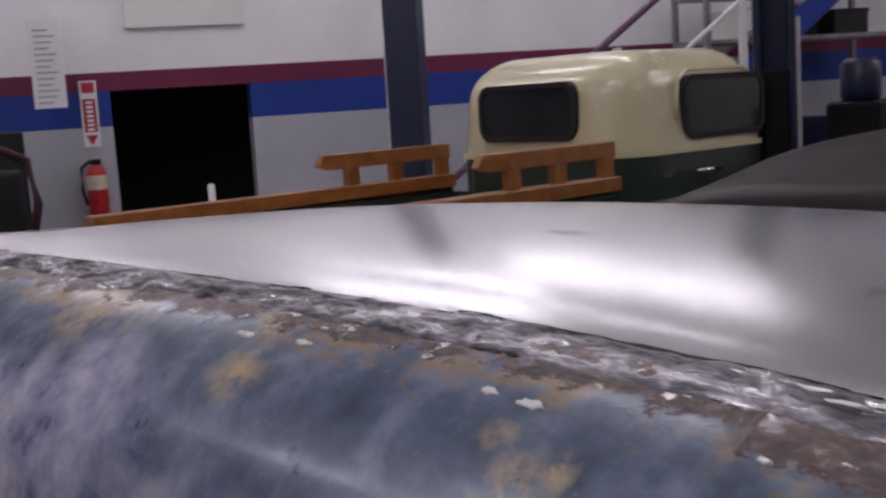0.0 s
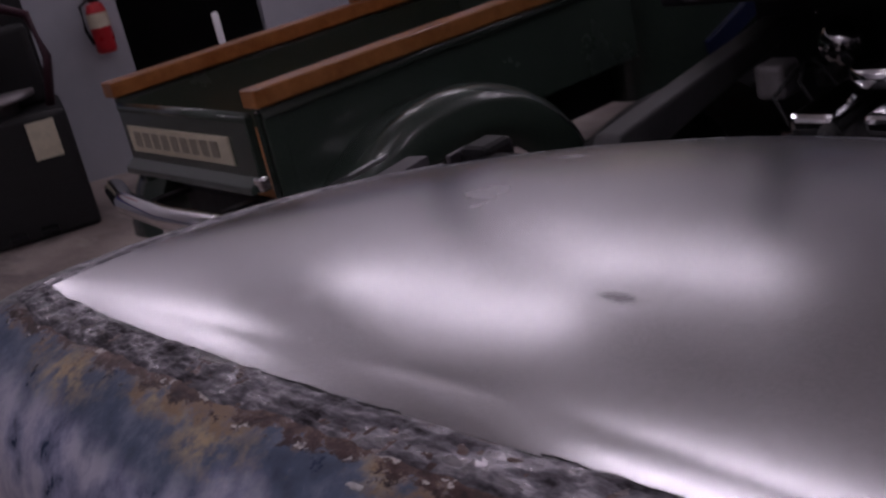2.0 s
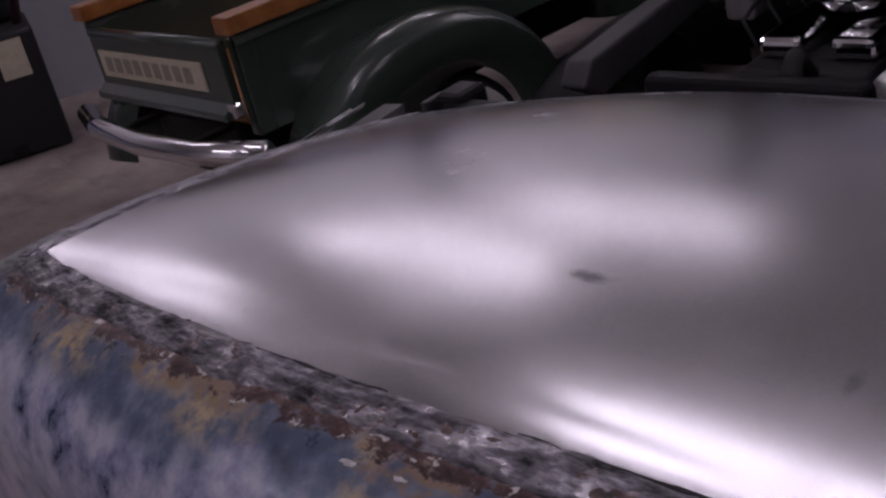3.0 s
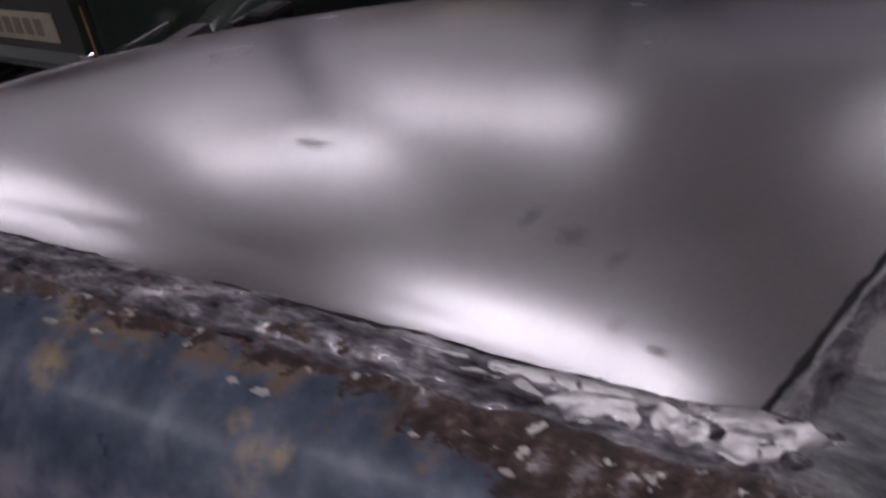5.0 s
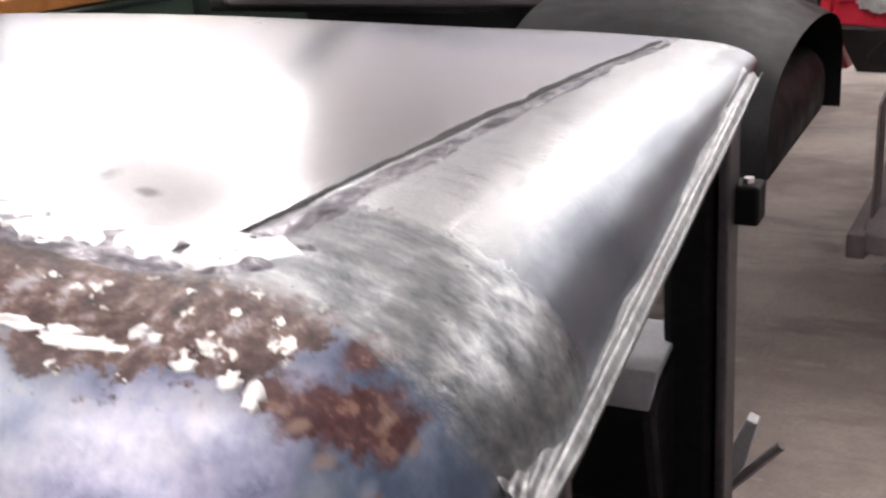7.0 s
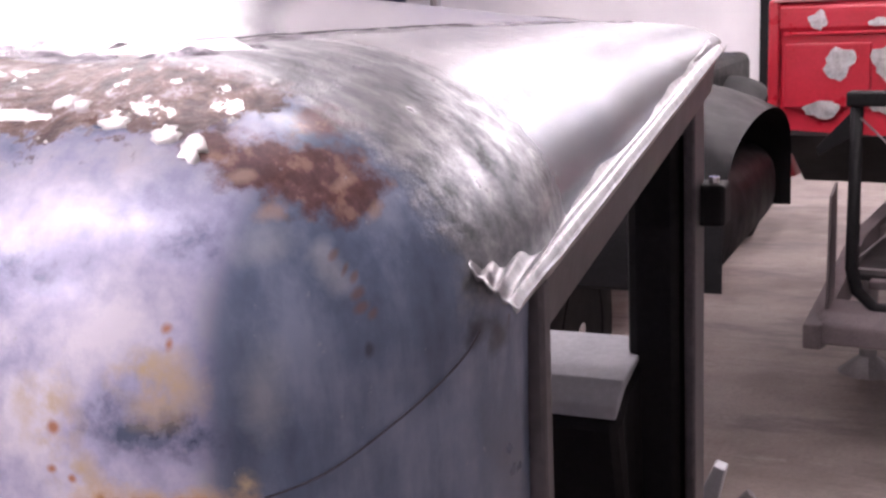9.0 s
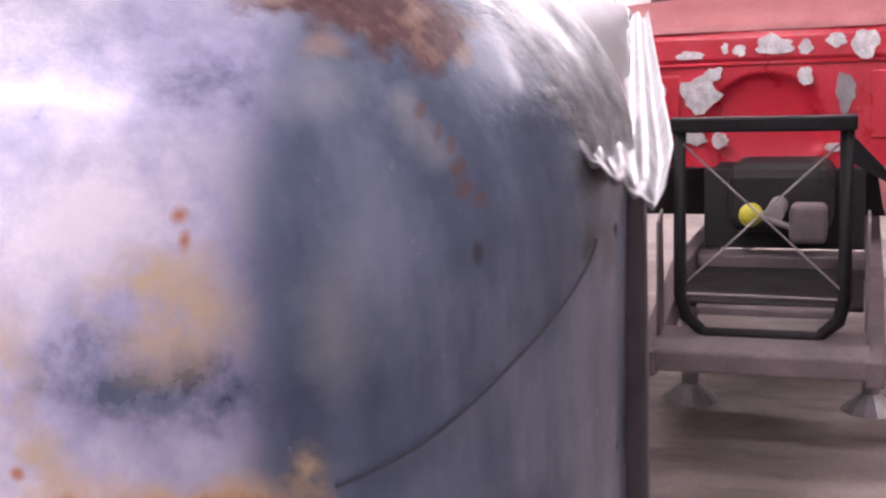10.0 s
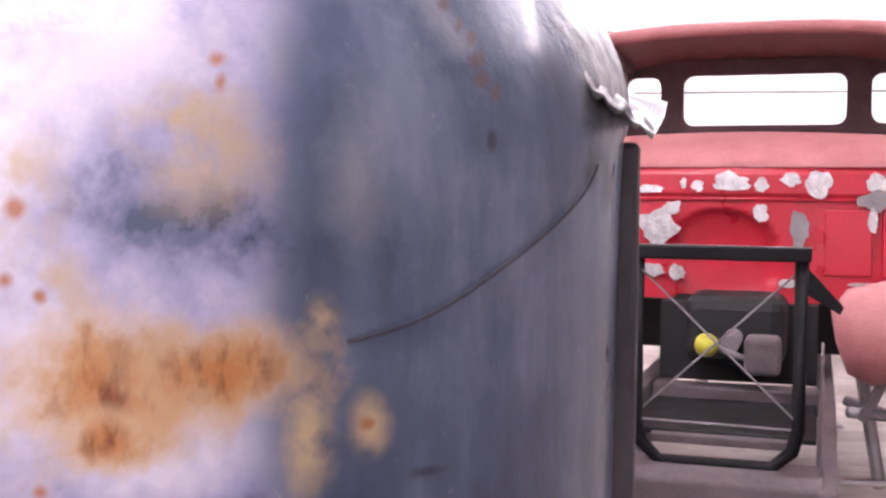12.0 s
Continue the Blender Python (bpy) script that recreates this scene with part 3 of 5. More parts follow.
def outline(n_side=44, n_cor=16, n_back=90):
    """The cab's plan, from the front of one side round the back to the front of the other: edge x, y, drop, seam x, y."""
    out = []
    for k in range(n_side):
        y = YF * (1 - k / n_side)
        x, z = drip_line(y)
        out.append((x, y, roof_z(side_x(y), y) - z, side_x(y), y))
    for k in range(n_cor + 1):
        a = radians(-90 * k / n_cor)
        out.append((XS + 0.163 * math.cos(a) ** 0.9, 0.158 * math.sin(a), 0.105 + 0.03 * k / n_cor, XS, 0.0))
    for k in range(1, n_back):
        x = XS * (1 - 2 * k / n_back)
        out.append((x, rear_y(x) - 0.158, 0.135, x, rear_y(x)))
    half = [(-a, b, c, -d, e) for a, b, c, d, e in out[: n_side + n_cor + 1]][::-1]
    return out + half


OUT = outline()


def shell(o, t):
    """A point of the rolled edge: t 0 at the seam, 1 where it stands upright, more for the wall below."""
    ox, oy, drop, sx, sy = o
    zs = roof_z(sx, sy)
    if t <= 1:
        a = t * math.pi / 2
        return Vector((sx + (ox - sx) * math.sin(a), sy + (oy - sy) * math.sin(a), zs - drop * (1 - math.cos(a))))
    return Vector((ox, oy, zs - drop - (t - 1)))


cab = thing("truck_cab", "old truck cab with new steel roof skin and rust-stained blue-grey body", "truck cab")
rows = []
NU, NV = 60, 70
for j in range(NV + 1):
    row = []
    for i in range(NU + 1):
        u, v = 2 * i / NU - 1, (j / NV) ** 1.7
        x0 = u * XS
        y = rear_y(x0) + (front_y(x0) - rear_y(x0)) * v
        x = u * side_x(y)
        z = roof_z(x, y)
        # a shallow dent and faint waves left by hammering
        z -= 0.0006 * math.exp(-(((x - 0.11) / 0.022) ** 2 + ((y - 0.148) / 0.012) ** 2))
        z += 0.0012 * noise.noise(Vector((x * 5, y * 5, 0.3)))
        row.append(Vector((x, y, z)))
    rows.append(row)
roof_skin = part("roof_skin", bm_grid(rows), STEEL_ROOF, cab, "smooth satin bare steel roof skin", True)
rows = []
for k in range(9):
    a = k / 8 * math.pi / 2
    row = []
    for i in range(NU + 1):
        x0 = (2 * i / NU - 1) * XS
        y = front_y(x0)
        x = (2 * i / NU - 1) * side_x(y)
        row.append(Vector((x * (1 + 0.05 * math.sin(a)), y + 0.05 * math.sin(a), roof_z(x, y) - 0.075 * (1 - math.cos(a)))))
    rows.append(row)
part("windscreen_header", bm_grid(rows), SIDE_STEEL, cab, smooth=True)
NS, NC = 44, 16
n_out = len(OUT)
T_ROLL = [k / 16 for k in range(17)]
cut = NS
side_r, back, side_l = OUT[: cut + 1], OUT[cut: n_out - cut], OUT[n_out - cut - 1:]
T_BACK = T_ROLL + [1.02, 1.05, 1.08, 1.12, 1.16, 1.2, 1.26, 1.33, 1.42, 1.55, 1.7, 1.85]


def dented(p, k):
    """Small dents of beaten sheet."""
    d = noise.noise(p * 7.0 + Vector((k, 0, 0))) * 0.0025 + noise.noise(p * 22.0) * 0.0008
    return p + Vector((d, d, d * 0.4))


ARC = [0.0]
for o, q in zip(OUT, OUT[1:]):
    ARC.append(ARC[-1] + math.hypot(o[0] - q[0], o[1] - q[1]))


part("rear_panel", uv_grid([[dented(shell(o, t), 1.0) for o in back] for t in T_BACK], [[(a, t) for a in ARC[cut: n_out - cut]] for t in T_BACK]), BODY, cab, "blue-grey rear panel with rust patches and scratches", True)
for s, arcs in ((side_r, ARC[: cut + 1]), (side_l, ARC[n_out - cut - 1:])):
    part("side_rail", uv_grid([[dented(shell(o, t), 1.0) for o in s] for t in T_ROLL], [[(a, t) for a in arcs] for t in T_ROLL]), BODY, cab, "brushed steel rail over the door", True)


def ragged(p, seed):
    """How far an edge strays, by place."""
    return noise.noise(p * 22 + Vector((seed, 0, 0))) + 0.5 * noise.noise(p * 60 + Vector((0, seed, 0))) + 0.15 * noise.noise(p * 150)


def strip(outs, t0, t1, amp, lift, seed, taper=False, cols=10, rough=0.002):
    """A ragged strip laid on the rolled edge between two lines of it."""
    rows, uvs = [], []
    n = len(outs)
    arc = 0.0
    for i, o in enumerate(outs):
        arc += math.hypot(o[0] - outs[i - 1][0], o[1] - outs[i - 1][1]) if i else 0.0
        base = shell(o, max(0.0, (t0 + t1) / 2)) + Vector((i * 0.0006, 0, 0))
        fade = min(1.0, i / 10.0, (n - 1 - i) / (n * 0.4)) if taper else 1.0
        a = t0 + amp * ragged(base, seed) + (0 if fade == 1 else (1 - fade) * (t1 - t0) * 0.5)
        b = t1 + amp * ragged(base, seed + 9.0) - (0 if fade == 1 else (1 - fade) * (t1 - t0) * 0.5)
        row = []
        for j in range(cols + 1):
            t = a + (b - a) * j / cols
            if t < 0:
                ox, oy, dr, sx, sy = o
                d = Vector((sx - ox, sy - oy, 0)).normalized() * (-t * 0.24)
                x, y = sx + d.x, sy + d.y
                p = Vector((x, y, roof_z(x, y)))
                nrm = Vector((0, 0, 1))
            else:
                p = shell(o, t)
                nrm = Vector((o[0] - o[3], o[1] - o[4], 0)).normalized() * math.sin(t * 1.57) + Vector((0, 0, math.cos(min(t, 1) * 1.57)))
            w = math.sin(math.pi * j / cols) ** 0.4
            h = lift * w + rough * (noise.noise(p * 60 + Vector((seed, 0, 0))) + 0.7 * noise.noise(p * 150)) * w
            row.append(p + nrm * h)
        rows.append(row)
        uvs.append([(arc, a + (b - a) * j / cols) for j in range(cols + 1)])
    return uv_grid(rows, uvs)


fine = []
for a, b in zip(OUT[NS: n_out - NS], OUT[NS + 1: n_out - NS + 1]):
    for q in range(3):
        fine.append(tuple(u + (v - u) * q / 3 for u, v in zip(a, b)))
fine_side = []
for a, b in zip(OUT[:NS + 1], OUT[1:NS + 2]):
    for q in range(4):
        fine_side.append(tuple(u + (v - u) * q / 4 for u, v in zip(a, b)))
dense = []
for a, b in zip(fine, fine[1:]):
    dense += [a, tuple((u + v) / 2 for u, v in zip(a, b))]
n_c = 2 * 3 * NC
part("weld_seam", strip(dense, 0.0, 0.17, 0.03, 0.0012, 7.0, cols=16, rough=0.0026), WELD, cab, "rough ground weld seam", True)
part("weld_lip", strip(dense[8: n_c + 110], -0.01, 0.075, 0.016, 0.0016, 57.0, True, cols=12, rough=0.0003), LIP, cab, "polished bright lip beside the weld", True)
part("polished_patch", strip(dense[2: n_c + 84], 0.0, 0.17, 0.07, 0.0020, 71.0, True, cols=20, rough=0.0012), LIP, cab, "brightly ground steel patch at the corner", True)
part("weld_seam", strip(fine_side, 0.02, 0.10, 0.02, 0.0010, 17.0, cols=10, rough=0.0012), WELD, cab, "rough ground weld seam", True)
part("weld_seam", strip([(-a, b, c, -d, e) for a, b, c, d, e in fine_side], 0.0, 0.09, 0.03, 0.0012, 27.0, cols=10), WELD, cab, smooth=True)
# rear strips paint a dark reflection in the lip; the third marks the side groove
part("seam_dark_strip", strip(dense[n_c + 82: n_c + 190], -0.012, 0.006, 0.012, 0.0010, 61.0, True, cols=6, rough=0.0006), DARK_LINE, cab, "dark seam strip, painted reflection at the rear, groove at the side", True)
part("seam_dark_strip", strip(dense[n_c + 250: n_c + 330], -0.010, 0.008, 0.012, 0.0010, 65.0, True, cols=6, rough=0.0006), DARK_LINE, cab, "dark seam strip, painted reflection at the rear, groove at the side", True)
part("seam_dark_strip", strip(fine_side[6:-2], -0.020, 0.012, 0.016, 0.0010, 67.0, cols=6, rough=0.0006), DARK_LINE, cab, "dark seam strip, painted reflection at the rear, groove at the side", True)


def edge_at(x, t):
    """How far along the outline, in stations, the rolled edge passes x on the back or the corner."""
    return min(range(NS, NS + NC + 90), key=lambda i: abs(shell(OUT[i], t).x - x))


def on_edge(i, t):
    """A point of the rolled edge and its normal between stations."""
    k = max(0, min(len(OUT) - 2, int(math.floor(i))))
    o = tuple(u + (v - u) * (i - k) for u, v in zip(OUT[k], OUT[k + 1]))
    out = Vector((o[0] - o[3], o[1] - o[4], 0)).normalized()
    return shell(o, t), (out * math.sin(t * 1.57) + Vector((0, 0, math.cos(t * 1.57)))).normalized()


def flake(x, t, w, h, seed):
    """A scraped fleck of bare metal that follows the rolled edge, w long and h broad."""
    i0 = edge_at(x, t)
    pace = (shell(OUT[i0 + 1], t) - shell(OUT[i0 - 1], t)).length / 2
    bm = bmesh.new()
    n = 16
    rings = []
    for f in (1.0, 0.8, 0.4):
        ring = []
        for k in range(n):
            a = 2 * math.pi * k / n
            r = f * (0.8 + 0.6 * noise.noise(Vector((math.cos(a) * 1.9 + seed * 5.1, math.sin(a) * 1.9, seed))))
            p, nz = on_edge(i0 + w / 2 * r * math.cos(a) / pace, t + h / 2 * r * math.sin(a) / 0.235)
            ring.append(bm.verts.new(p + nz * (0.0011 - 0.0014 * (f > 0.9))))
        rings.append(ring)
    for ra_, rb in zip(rings, rings[1:]):
        for k in range(n):
            bm.faces.new((ra_[k], ra_[(k + 1) % n], rb[(k + 1) % n], rb[k]))
    bm.faces.new(rings[-1])
    return bm


for k, (x, t, w, h) in enumerate(((0.560, 0.385, 0.060, 0.010), (0.517, 0.36, 0.036, 0.010), (0.481, 0.29, 0.012, 0.008), (0.546, 0.36, 0.022, 0.007), (0.575, 0.35, 0.012, 0.011), (0.594, 0.36, 0.010, 0.007), (0.612, 0.42, 0.016, 0.009), (0.635, 0.46, 0.016, 0.014),
                                  (0.652, 0.50, 0.013, 0.019), (0.466, 0.32, 0.014, 0.006), (0.497, 0.42, 0.016, 0.012), (0.40, 0.30, 0.010, 0.005), (0.288, 0.31, 0.018, 0.008), (0.256, 0.30, 0.012, 0.007), (0.07, 0.29, 0.020, 0.007), (0.11, 0.28, 0.016, 0.006))):
    part("bare_metal_fleck", flake(x, t, w, h, k + 1.0), ALU, cab, "scraped bright bare metal fleck", True)

# drip rail over each door: a gutter of three folds
for sgn in (1, -1):
    rows = []
    for k in range(61):
        f = k / 60
        y = -0.040 + 0.665 * f
        x, z = drip_line(y)
        bend = max(0.0, 1 - f * 60 / 4.0)
        row = []
        for i in range(33):
            g = i / 32
            wave = 0.0021 * math.sin(g * 4.2 * 2 * math.pi) * min(1.0, 5 * g) * (1 - 0.5 * bend) + (0.004 * max(0.0, g - 0.9) / 0.1)
            a = -0.024 * (1 - 0.45 * bend * (1 - g)) + 0.037 * g * (1 - 0.1 * bend)
            b = 0.020 - 0.0185 * g ** 0.8 + wave
            jag = noise.noise(Vector((g * 5, f * 14, 3.0 + sgn))) * 0.0004
            row.append(Vector((sgn * (x + a), y, z + b + jag - 0.0025 * bend ** 2)))
        for i in range(32, -1, -1):
            row.append(row[i] + Vector((sgn * -0.0012, 0, -0.0022)))
        rows.append(row)
    bm = bm_grid(rows, closed=True)
    bmesh.ops.holes_fill(bm, edges=[e for e in bm.edges if e.is_boundary], sides=80)
    rail = part("drip_rail", bm, DRIP, cab, "folded bare metal drip rail", True)
    # dark line that follows the rail's inner edge
    crease = []
    for k in range(31):
        y = -0.030 + 0.57 * k / 30
        x, z = drip_line(y)
        crease.append((sgn * (x - 0.0255), y, z + 0.0215 + 0.0006 * noise.noise(Vector((y * 40, 0, 5)))))
    part("rail_crease", bm_tube(crease, 0.0022, 8), DARK_LINE, rail, "dark line along the rail crease", True)
    # frame under the rail, door post and front post
    rows = []
    for k in range(21):
        y = -0.02 + 0.70 * k / 20
        x, z = drip_line(y)
        rows.append([Vector((sgn * (x + a), y, z + b)) for a, b in ((-0.004, -0.011), (-0.008, -0.045), (-0.03, -0.05), (-0.05, -0.03), (-0.05, -0.008))])
    bm = bm_grid(rows, closed=True)
    part("door_header", bm, PILLAR, cab)
    part("door_post", prism([(0.749, 0.003), (0.749, 0.014), (0.727, 0.016), (0.725, 0.05), (0.70, 0.05), (0.70, 0.003)] if sgn > 0 else [(-0.749, 0.003), (-0.749, 0.014), (-0.727, 0.016), (-0.725, 0.05), (-0.70, 0.05), (-0.70, 0.003)], "z", 0.35, 1.195, 0.002), PILLAR, cab, "dark grey primed door post")
    px = 0.645 * sgn
    part("front_post", bm_bar((px - 0.03 * sgn, 0.80, 0.35), (px - 0.03 * sgn, 0.78, 1.25), 0.062, 0.075, 0.012), BLACK, cab, "black front post")
    part("front_post_flange", bm_bar((px + 0.012 * sgn, 0.775, 0.35), (px + 0.012 * sgn, 0.755, 1.24), 0.012, 0.05, 0.003), PILLAR, cab)
    hinge = part("hinge_bracket", bm_box((px + 0.018 * sgn - 0.022, 0.76, 1.07), (px + 0.018 * sgn + 0.026, 0.80, 1.115), 0.004), BLACK, cab, "black hinge bracket")
    part("hinge_pin", bm_bar((px + 0.03 * sgn, 0.775, 1.10), (px + 0.03 * sgn, 0.775, 1.122), 0.012, segs=10), CHROME, hinge)
part("windscreen_header_rail", bm_box((-0.62, 0.735, 1.19), (0.62, 0.775, 1.235), 0.006), BLACK, cab)
part("cowl", bm_box((-0.62, 0.80, 0.36), (0.60, 1.02, 0.84), 0.04, 4), BLACK, cab, "black cowl below the windscreen opening")
dash = part("dashboard", prism([(0.66, 0.875), (0.69, 0.905), (0.80, 0.925), (0.80, 0.70), (0.70, 0.72)], "x", -0.58, 0.60, 0.012), BLACK, cab, "black dashboard with pale grey top")
part("dash_top", prism([(0.655, 0.880), (0.662, 0.893), (0.69, 0.913), (0.795, 0.932), (0.795, 0.926), (0.69, 0.906)], "x", -0.575, 0.598, 0.002), GREY_LIGHT, dash, "pale grey painted dashboard top")
part("cab_floor", bm_box((-0.68, -0.10, 0.33), (0.68, 0.80, 0.37)), BLACK, cab)
for sgn in (1, -1):
    part("frame_rail", bm_box((sgn * 0.36 - 0.04, -0.9, 0.20), (sgn * 0.36 + 0.04, 1.7, 0.33), 0.008), BLACK, cab)
    for y in (-0.6, 1.3):
        part("stand", bm_lathe([(0.12, 0.0), (0.11, 0.01), (0.035, 0.06), (0.03, 0.19), (0.05, 0.20)], 16, Matrix.Translation((sgn * 0.36, y, 0))), GREY_METAL, cab)
# lamp bracket ahead of the door opening
lamp_br = part("lamp_bracket", prism([(0.0, 0.0), (0.035, 0.06), (0.05, 0.125), (0.035, 0.13), (0.015, 0.08), (-0.01, 0.02)], "y", 1.10, 1.125, 0.002), GREY_LIGHT, cab, "curved pale metal lamp bracket")
lamp_br.location = (0.575, -0.167, 0.505)
lamp_br.scale = (1.15, 1.15, 1.15)
part("lamp_arm", bm_bar((-0.02, 1.11, -0.02), (0.08, 1.11, 0.095), 0.014, segs=10), GREY_METAL, lamp_br)
part("lamp_stay", bm_bar((0.36, 1.1, 0.28), (0.575, 1.11, 0.575), 0.02, segs=10), BLACK, cab)

# pen line across the rear corner
pen = [(0.6876, -0.1228, 1.1438), (0.7033, -0.107, 1.1492), (0.7191, -0.0851, 1.1611), (0.7311, -0.0613, 1.1731), (0.7354, -0.0487, 1.1802), (0.7375, -0.0413, 1.1868)]
pen = [Vector(p) for p in pen]
pts = []
for k in range(len(pen) - 1):
    p0, p1, p2, p3 = pen[max(k - 1, 0)], pen[k], pen[k + 1], pen[min(k + 2, len(pen) - 1)]
    for q in range(8):
        f = q / 8
        c = 0.5 * (2 * p1 + (p2 - p0) * f + (2 * p0 - 5 * p1 + 4 * p2 - p3) * f * f + (3 * p1 - p0 - 3 * p2 + p3) * f ** 3)
        a = math.asin(max(-1.0, min(1.0, c.y / 0.158)))
        pts.append(Vector((XS + 0.163 * math.cos(a) ** 0.9, c.y, c.z)) + Vector((0.0007 * math.cos(a), 0.0007 * math.sin(a), 0)))
part("pen_line", bm_tube(pts, 0.00045, 6), PEN, cab, "thin dark pen line")

# ---- green pickup ----
GX, GY = -2.40, 1.62
pick = thing("pickup_truck", "vintage sage-green pickup with cream cab top and oak bed rails", "pickup truck", Matrix.Translation((GX, GY, 0)) @ Matrix.Rotation(radians(-5.5), 4, "Z"))
BW, BL = 1.10, 1.86
part("bed_side", prism([(0, 0.66), (BL, 0.66), (BL, 1.0), (0, 1.0)], "x", -0.03, 0.0, 0.004), GREEN, pick)
part("bed_side", prism([(0, 0.66), (BL, 0.66), (BL, 1.0), (0, 1.0)], "x", -BW, -BW + 0.03, 0.004), GREEN, pick)
for x in (-0.005, -BW + 0.005):
    part("bed_top_roll", bm_tube([(x, 0, 1.0), (x, BL, 1.0)], 0.024, 12), GREEN, pick, smooth=True)
part("bed_front", bm_box((-BW + 0.03, BL - 0.03, 0.66), (-0.03, BL, 1.0), 0.004), GREEN, pick)
part("bed_floor", bm_box((-BW + 0.03, 0.03, 0.68), (-0.03, BL - 0.03, 0.71)), WOOD, pick)
for x in (-0.06, -BW - 0.002):
    part("stake_pocket", bm_box((x + 0.0, 0.0, 0.66), (x + 0.062, 0.07, 1.0), 0.006), GREEN, pick)
gate = part("tailgate", bm_box((-BW + 0.065, -0.035, 0.735), (-0.065, 0.0, 0.985), 0.006), GREEN, pick)
part("gate_roll", bm_tube([(-BW + 0.07, -0.02, 0.985), (-0.07, -0.02, 0.985)], 0.02, 12), GREEN_PALE, gate, smooth=True)
part("gate_ledge", prism([(-0.035, 0.785), (-0.075, 0.755), (-0.075, 0.73), (-0.035, 0.73)], "x", -BW + 0.07, -0.07, 0.003), GREEN_PALE, gate)
part("name_panel", bm_box((-0.98, -0.043, 0.815), (-0.20, -0.0345, 0.92), 0.003), LABEL, gate, "cream panel with faded lettering bars")
for k in range(9):
    part("letter_bar", bm_box((-0.93 + k * 0.075, -0.046, 0.838), (-0.93 + k * 0.075 + 0.05, -0.0425, 0.898), 0.001), DIRTY, gate)
part("gate_hook", bm_box((-0.075, -0.06, 0.74), (-0.02, -0.02, 0.79), 0.008), CHROME, gate)
# oak rails
for x in (-0.012, -BW + 0.012):
    part("lower_rail", bm_box((x - 0.045, -0.03, 1.022), (x + 0.045, BL, 1.085), 0.006), WOOD, pick, "varnished oak rail")
    part("upper_rail", prism([(1.06, 1.185), (1.12, 1.165), (1.85, 1.165), (1.85, 1.235), (1.09, 1.235)], "x", x - 0.022, x + 0.022, 0.004), WOOD, pick, "varnished oak upper rail")
    for y in (1.22, 1.48, 1.77):
        part("rail_post", bm_box((x - 0.02, y, 1.085), (x + 0.02, y + 0.07, 1.166), 0.003), WOOD, pick)
# rear fenders with arched openings


FY = 0.70  # the rear axle, forward of the tailgate


def fender(side):
    rows = []
    for i in range(25):
        a = radians(4 + 172 * i / 24)
        row = []
        for j in range(9):
            b = j / 8
            r = 0.52 + 0.03 * math.sin(b * math.pi)
            drop = 0.10 * b ** 3
            row.append(Vector((side * (0.0 + 0.25 * math.sin(b * math.pi / 2)), FY - 0.08 - 1.16 * r * math.cos(a), 0.36 + (r - drop) * math.sin(a) * 0.98)))
        ra = 0.295
        row.append(Vector((side * 0.25, FY - ra * math.cos(a), 0.36 + ra * math.sin(a))))
        row.append(Vector((side * 0.235, FY - ra * math.cos(a), 0.36 + ra * math.sin(a))))
        rows.append(row)
    return bm_grid(rows)


part("rear_fender", fender(1), GREEN, pick, smooth=True)
bmf = fender(-1)
bmesh.ops.translate(bmf, verts=bmf.verts, vec=(-BW, 0, 0))
part("rear_fender", bmf, GREEN, pick, smooth=True)


def wheel(parent, x, y, r, side, white=True):
    m = Matrix.Translation((x, y, r)) @ Matrix.Rotation(side * math.pi / 2, 4, "Y")
    w = part("wheel", bm_lathe([(0.6 * r, -0.08), (0.86 * r, -0.09), (0.97 * r, -0.07), (r, -0.03), (r, 0.03), (0.97 * r, 0.07), (0.86 * r, 0.088), (0.62 * r, 0.08)], 40, m), RUBBER, parent, smooth=True)
    if white:
        part("whitewall", bm_lathe([(0.60 * r, 0.084), (0.70 * r, 0.094), (0.84 * r, 0.0935), (0.85 * r, 0.085)], 40, m), WHITEWALL, w, "white sidewall", True)
    part("rim", bm_lathe([(0.0, 0.05), (0.2 * r, 0.055), (0.35 * r, 0.03), (0.52 * r, 0.02), (0.60 * r, 0.085), (0.62 * r, 0.06), (0.62 * r, -0.06)], 32, m), GREEN if white else BLACK, w, smooth=True)
    part("hub_cap", bm_lathe([(0.0, 0.085), (0.14 * r, 0.08), (0.27 * r, 0.06), (0.28 * r, 0.045)], 24, m), CHROME, w, smooth=True)


for x, sd in ((0.13, 1), (-BW - 0.13, -1)):
    wheel(pick, x, FY, 0.315, sd)
    wheel(pick, x, 4.05, 0.315, sd)
part("running_board", bm_box((-0.05, 1.42, 0.36), (0.22, 3.5, 0.40), 0.012), BLACK, pick)
part("chassis", bm_box((-BW + 0.25, 0.05, 0.42), (-0.25, 4.6, 0.66), 0.02), BLACK, pick)
bmp = part("rear_bumper", bm_tube([(-BW - 0.12, -0.07, 0.64), (-BW * 0.85, -0.16, 0.64), (-BW / 2, -0.19, 0.64), (-BW * 0.15, -0.16, 0.64), (0.12, -0.07, 0.64)], 0.045, 12), CHROME, pick, "curved chrome bumper", True)
for x in (-BW + 0.3, -0.3):
    part("bumper_arm", bm_bar((x, -0.17, 0.64), (x, 0.2, 0.64), 0.05, 0.02), BLACK, bmp)
# cab: rounded rings from sill to roof; cream above the belt line
CY, CXC, CW, CLEN = 2.52, -BW / 2 - 0.06, 1.20, 1.15


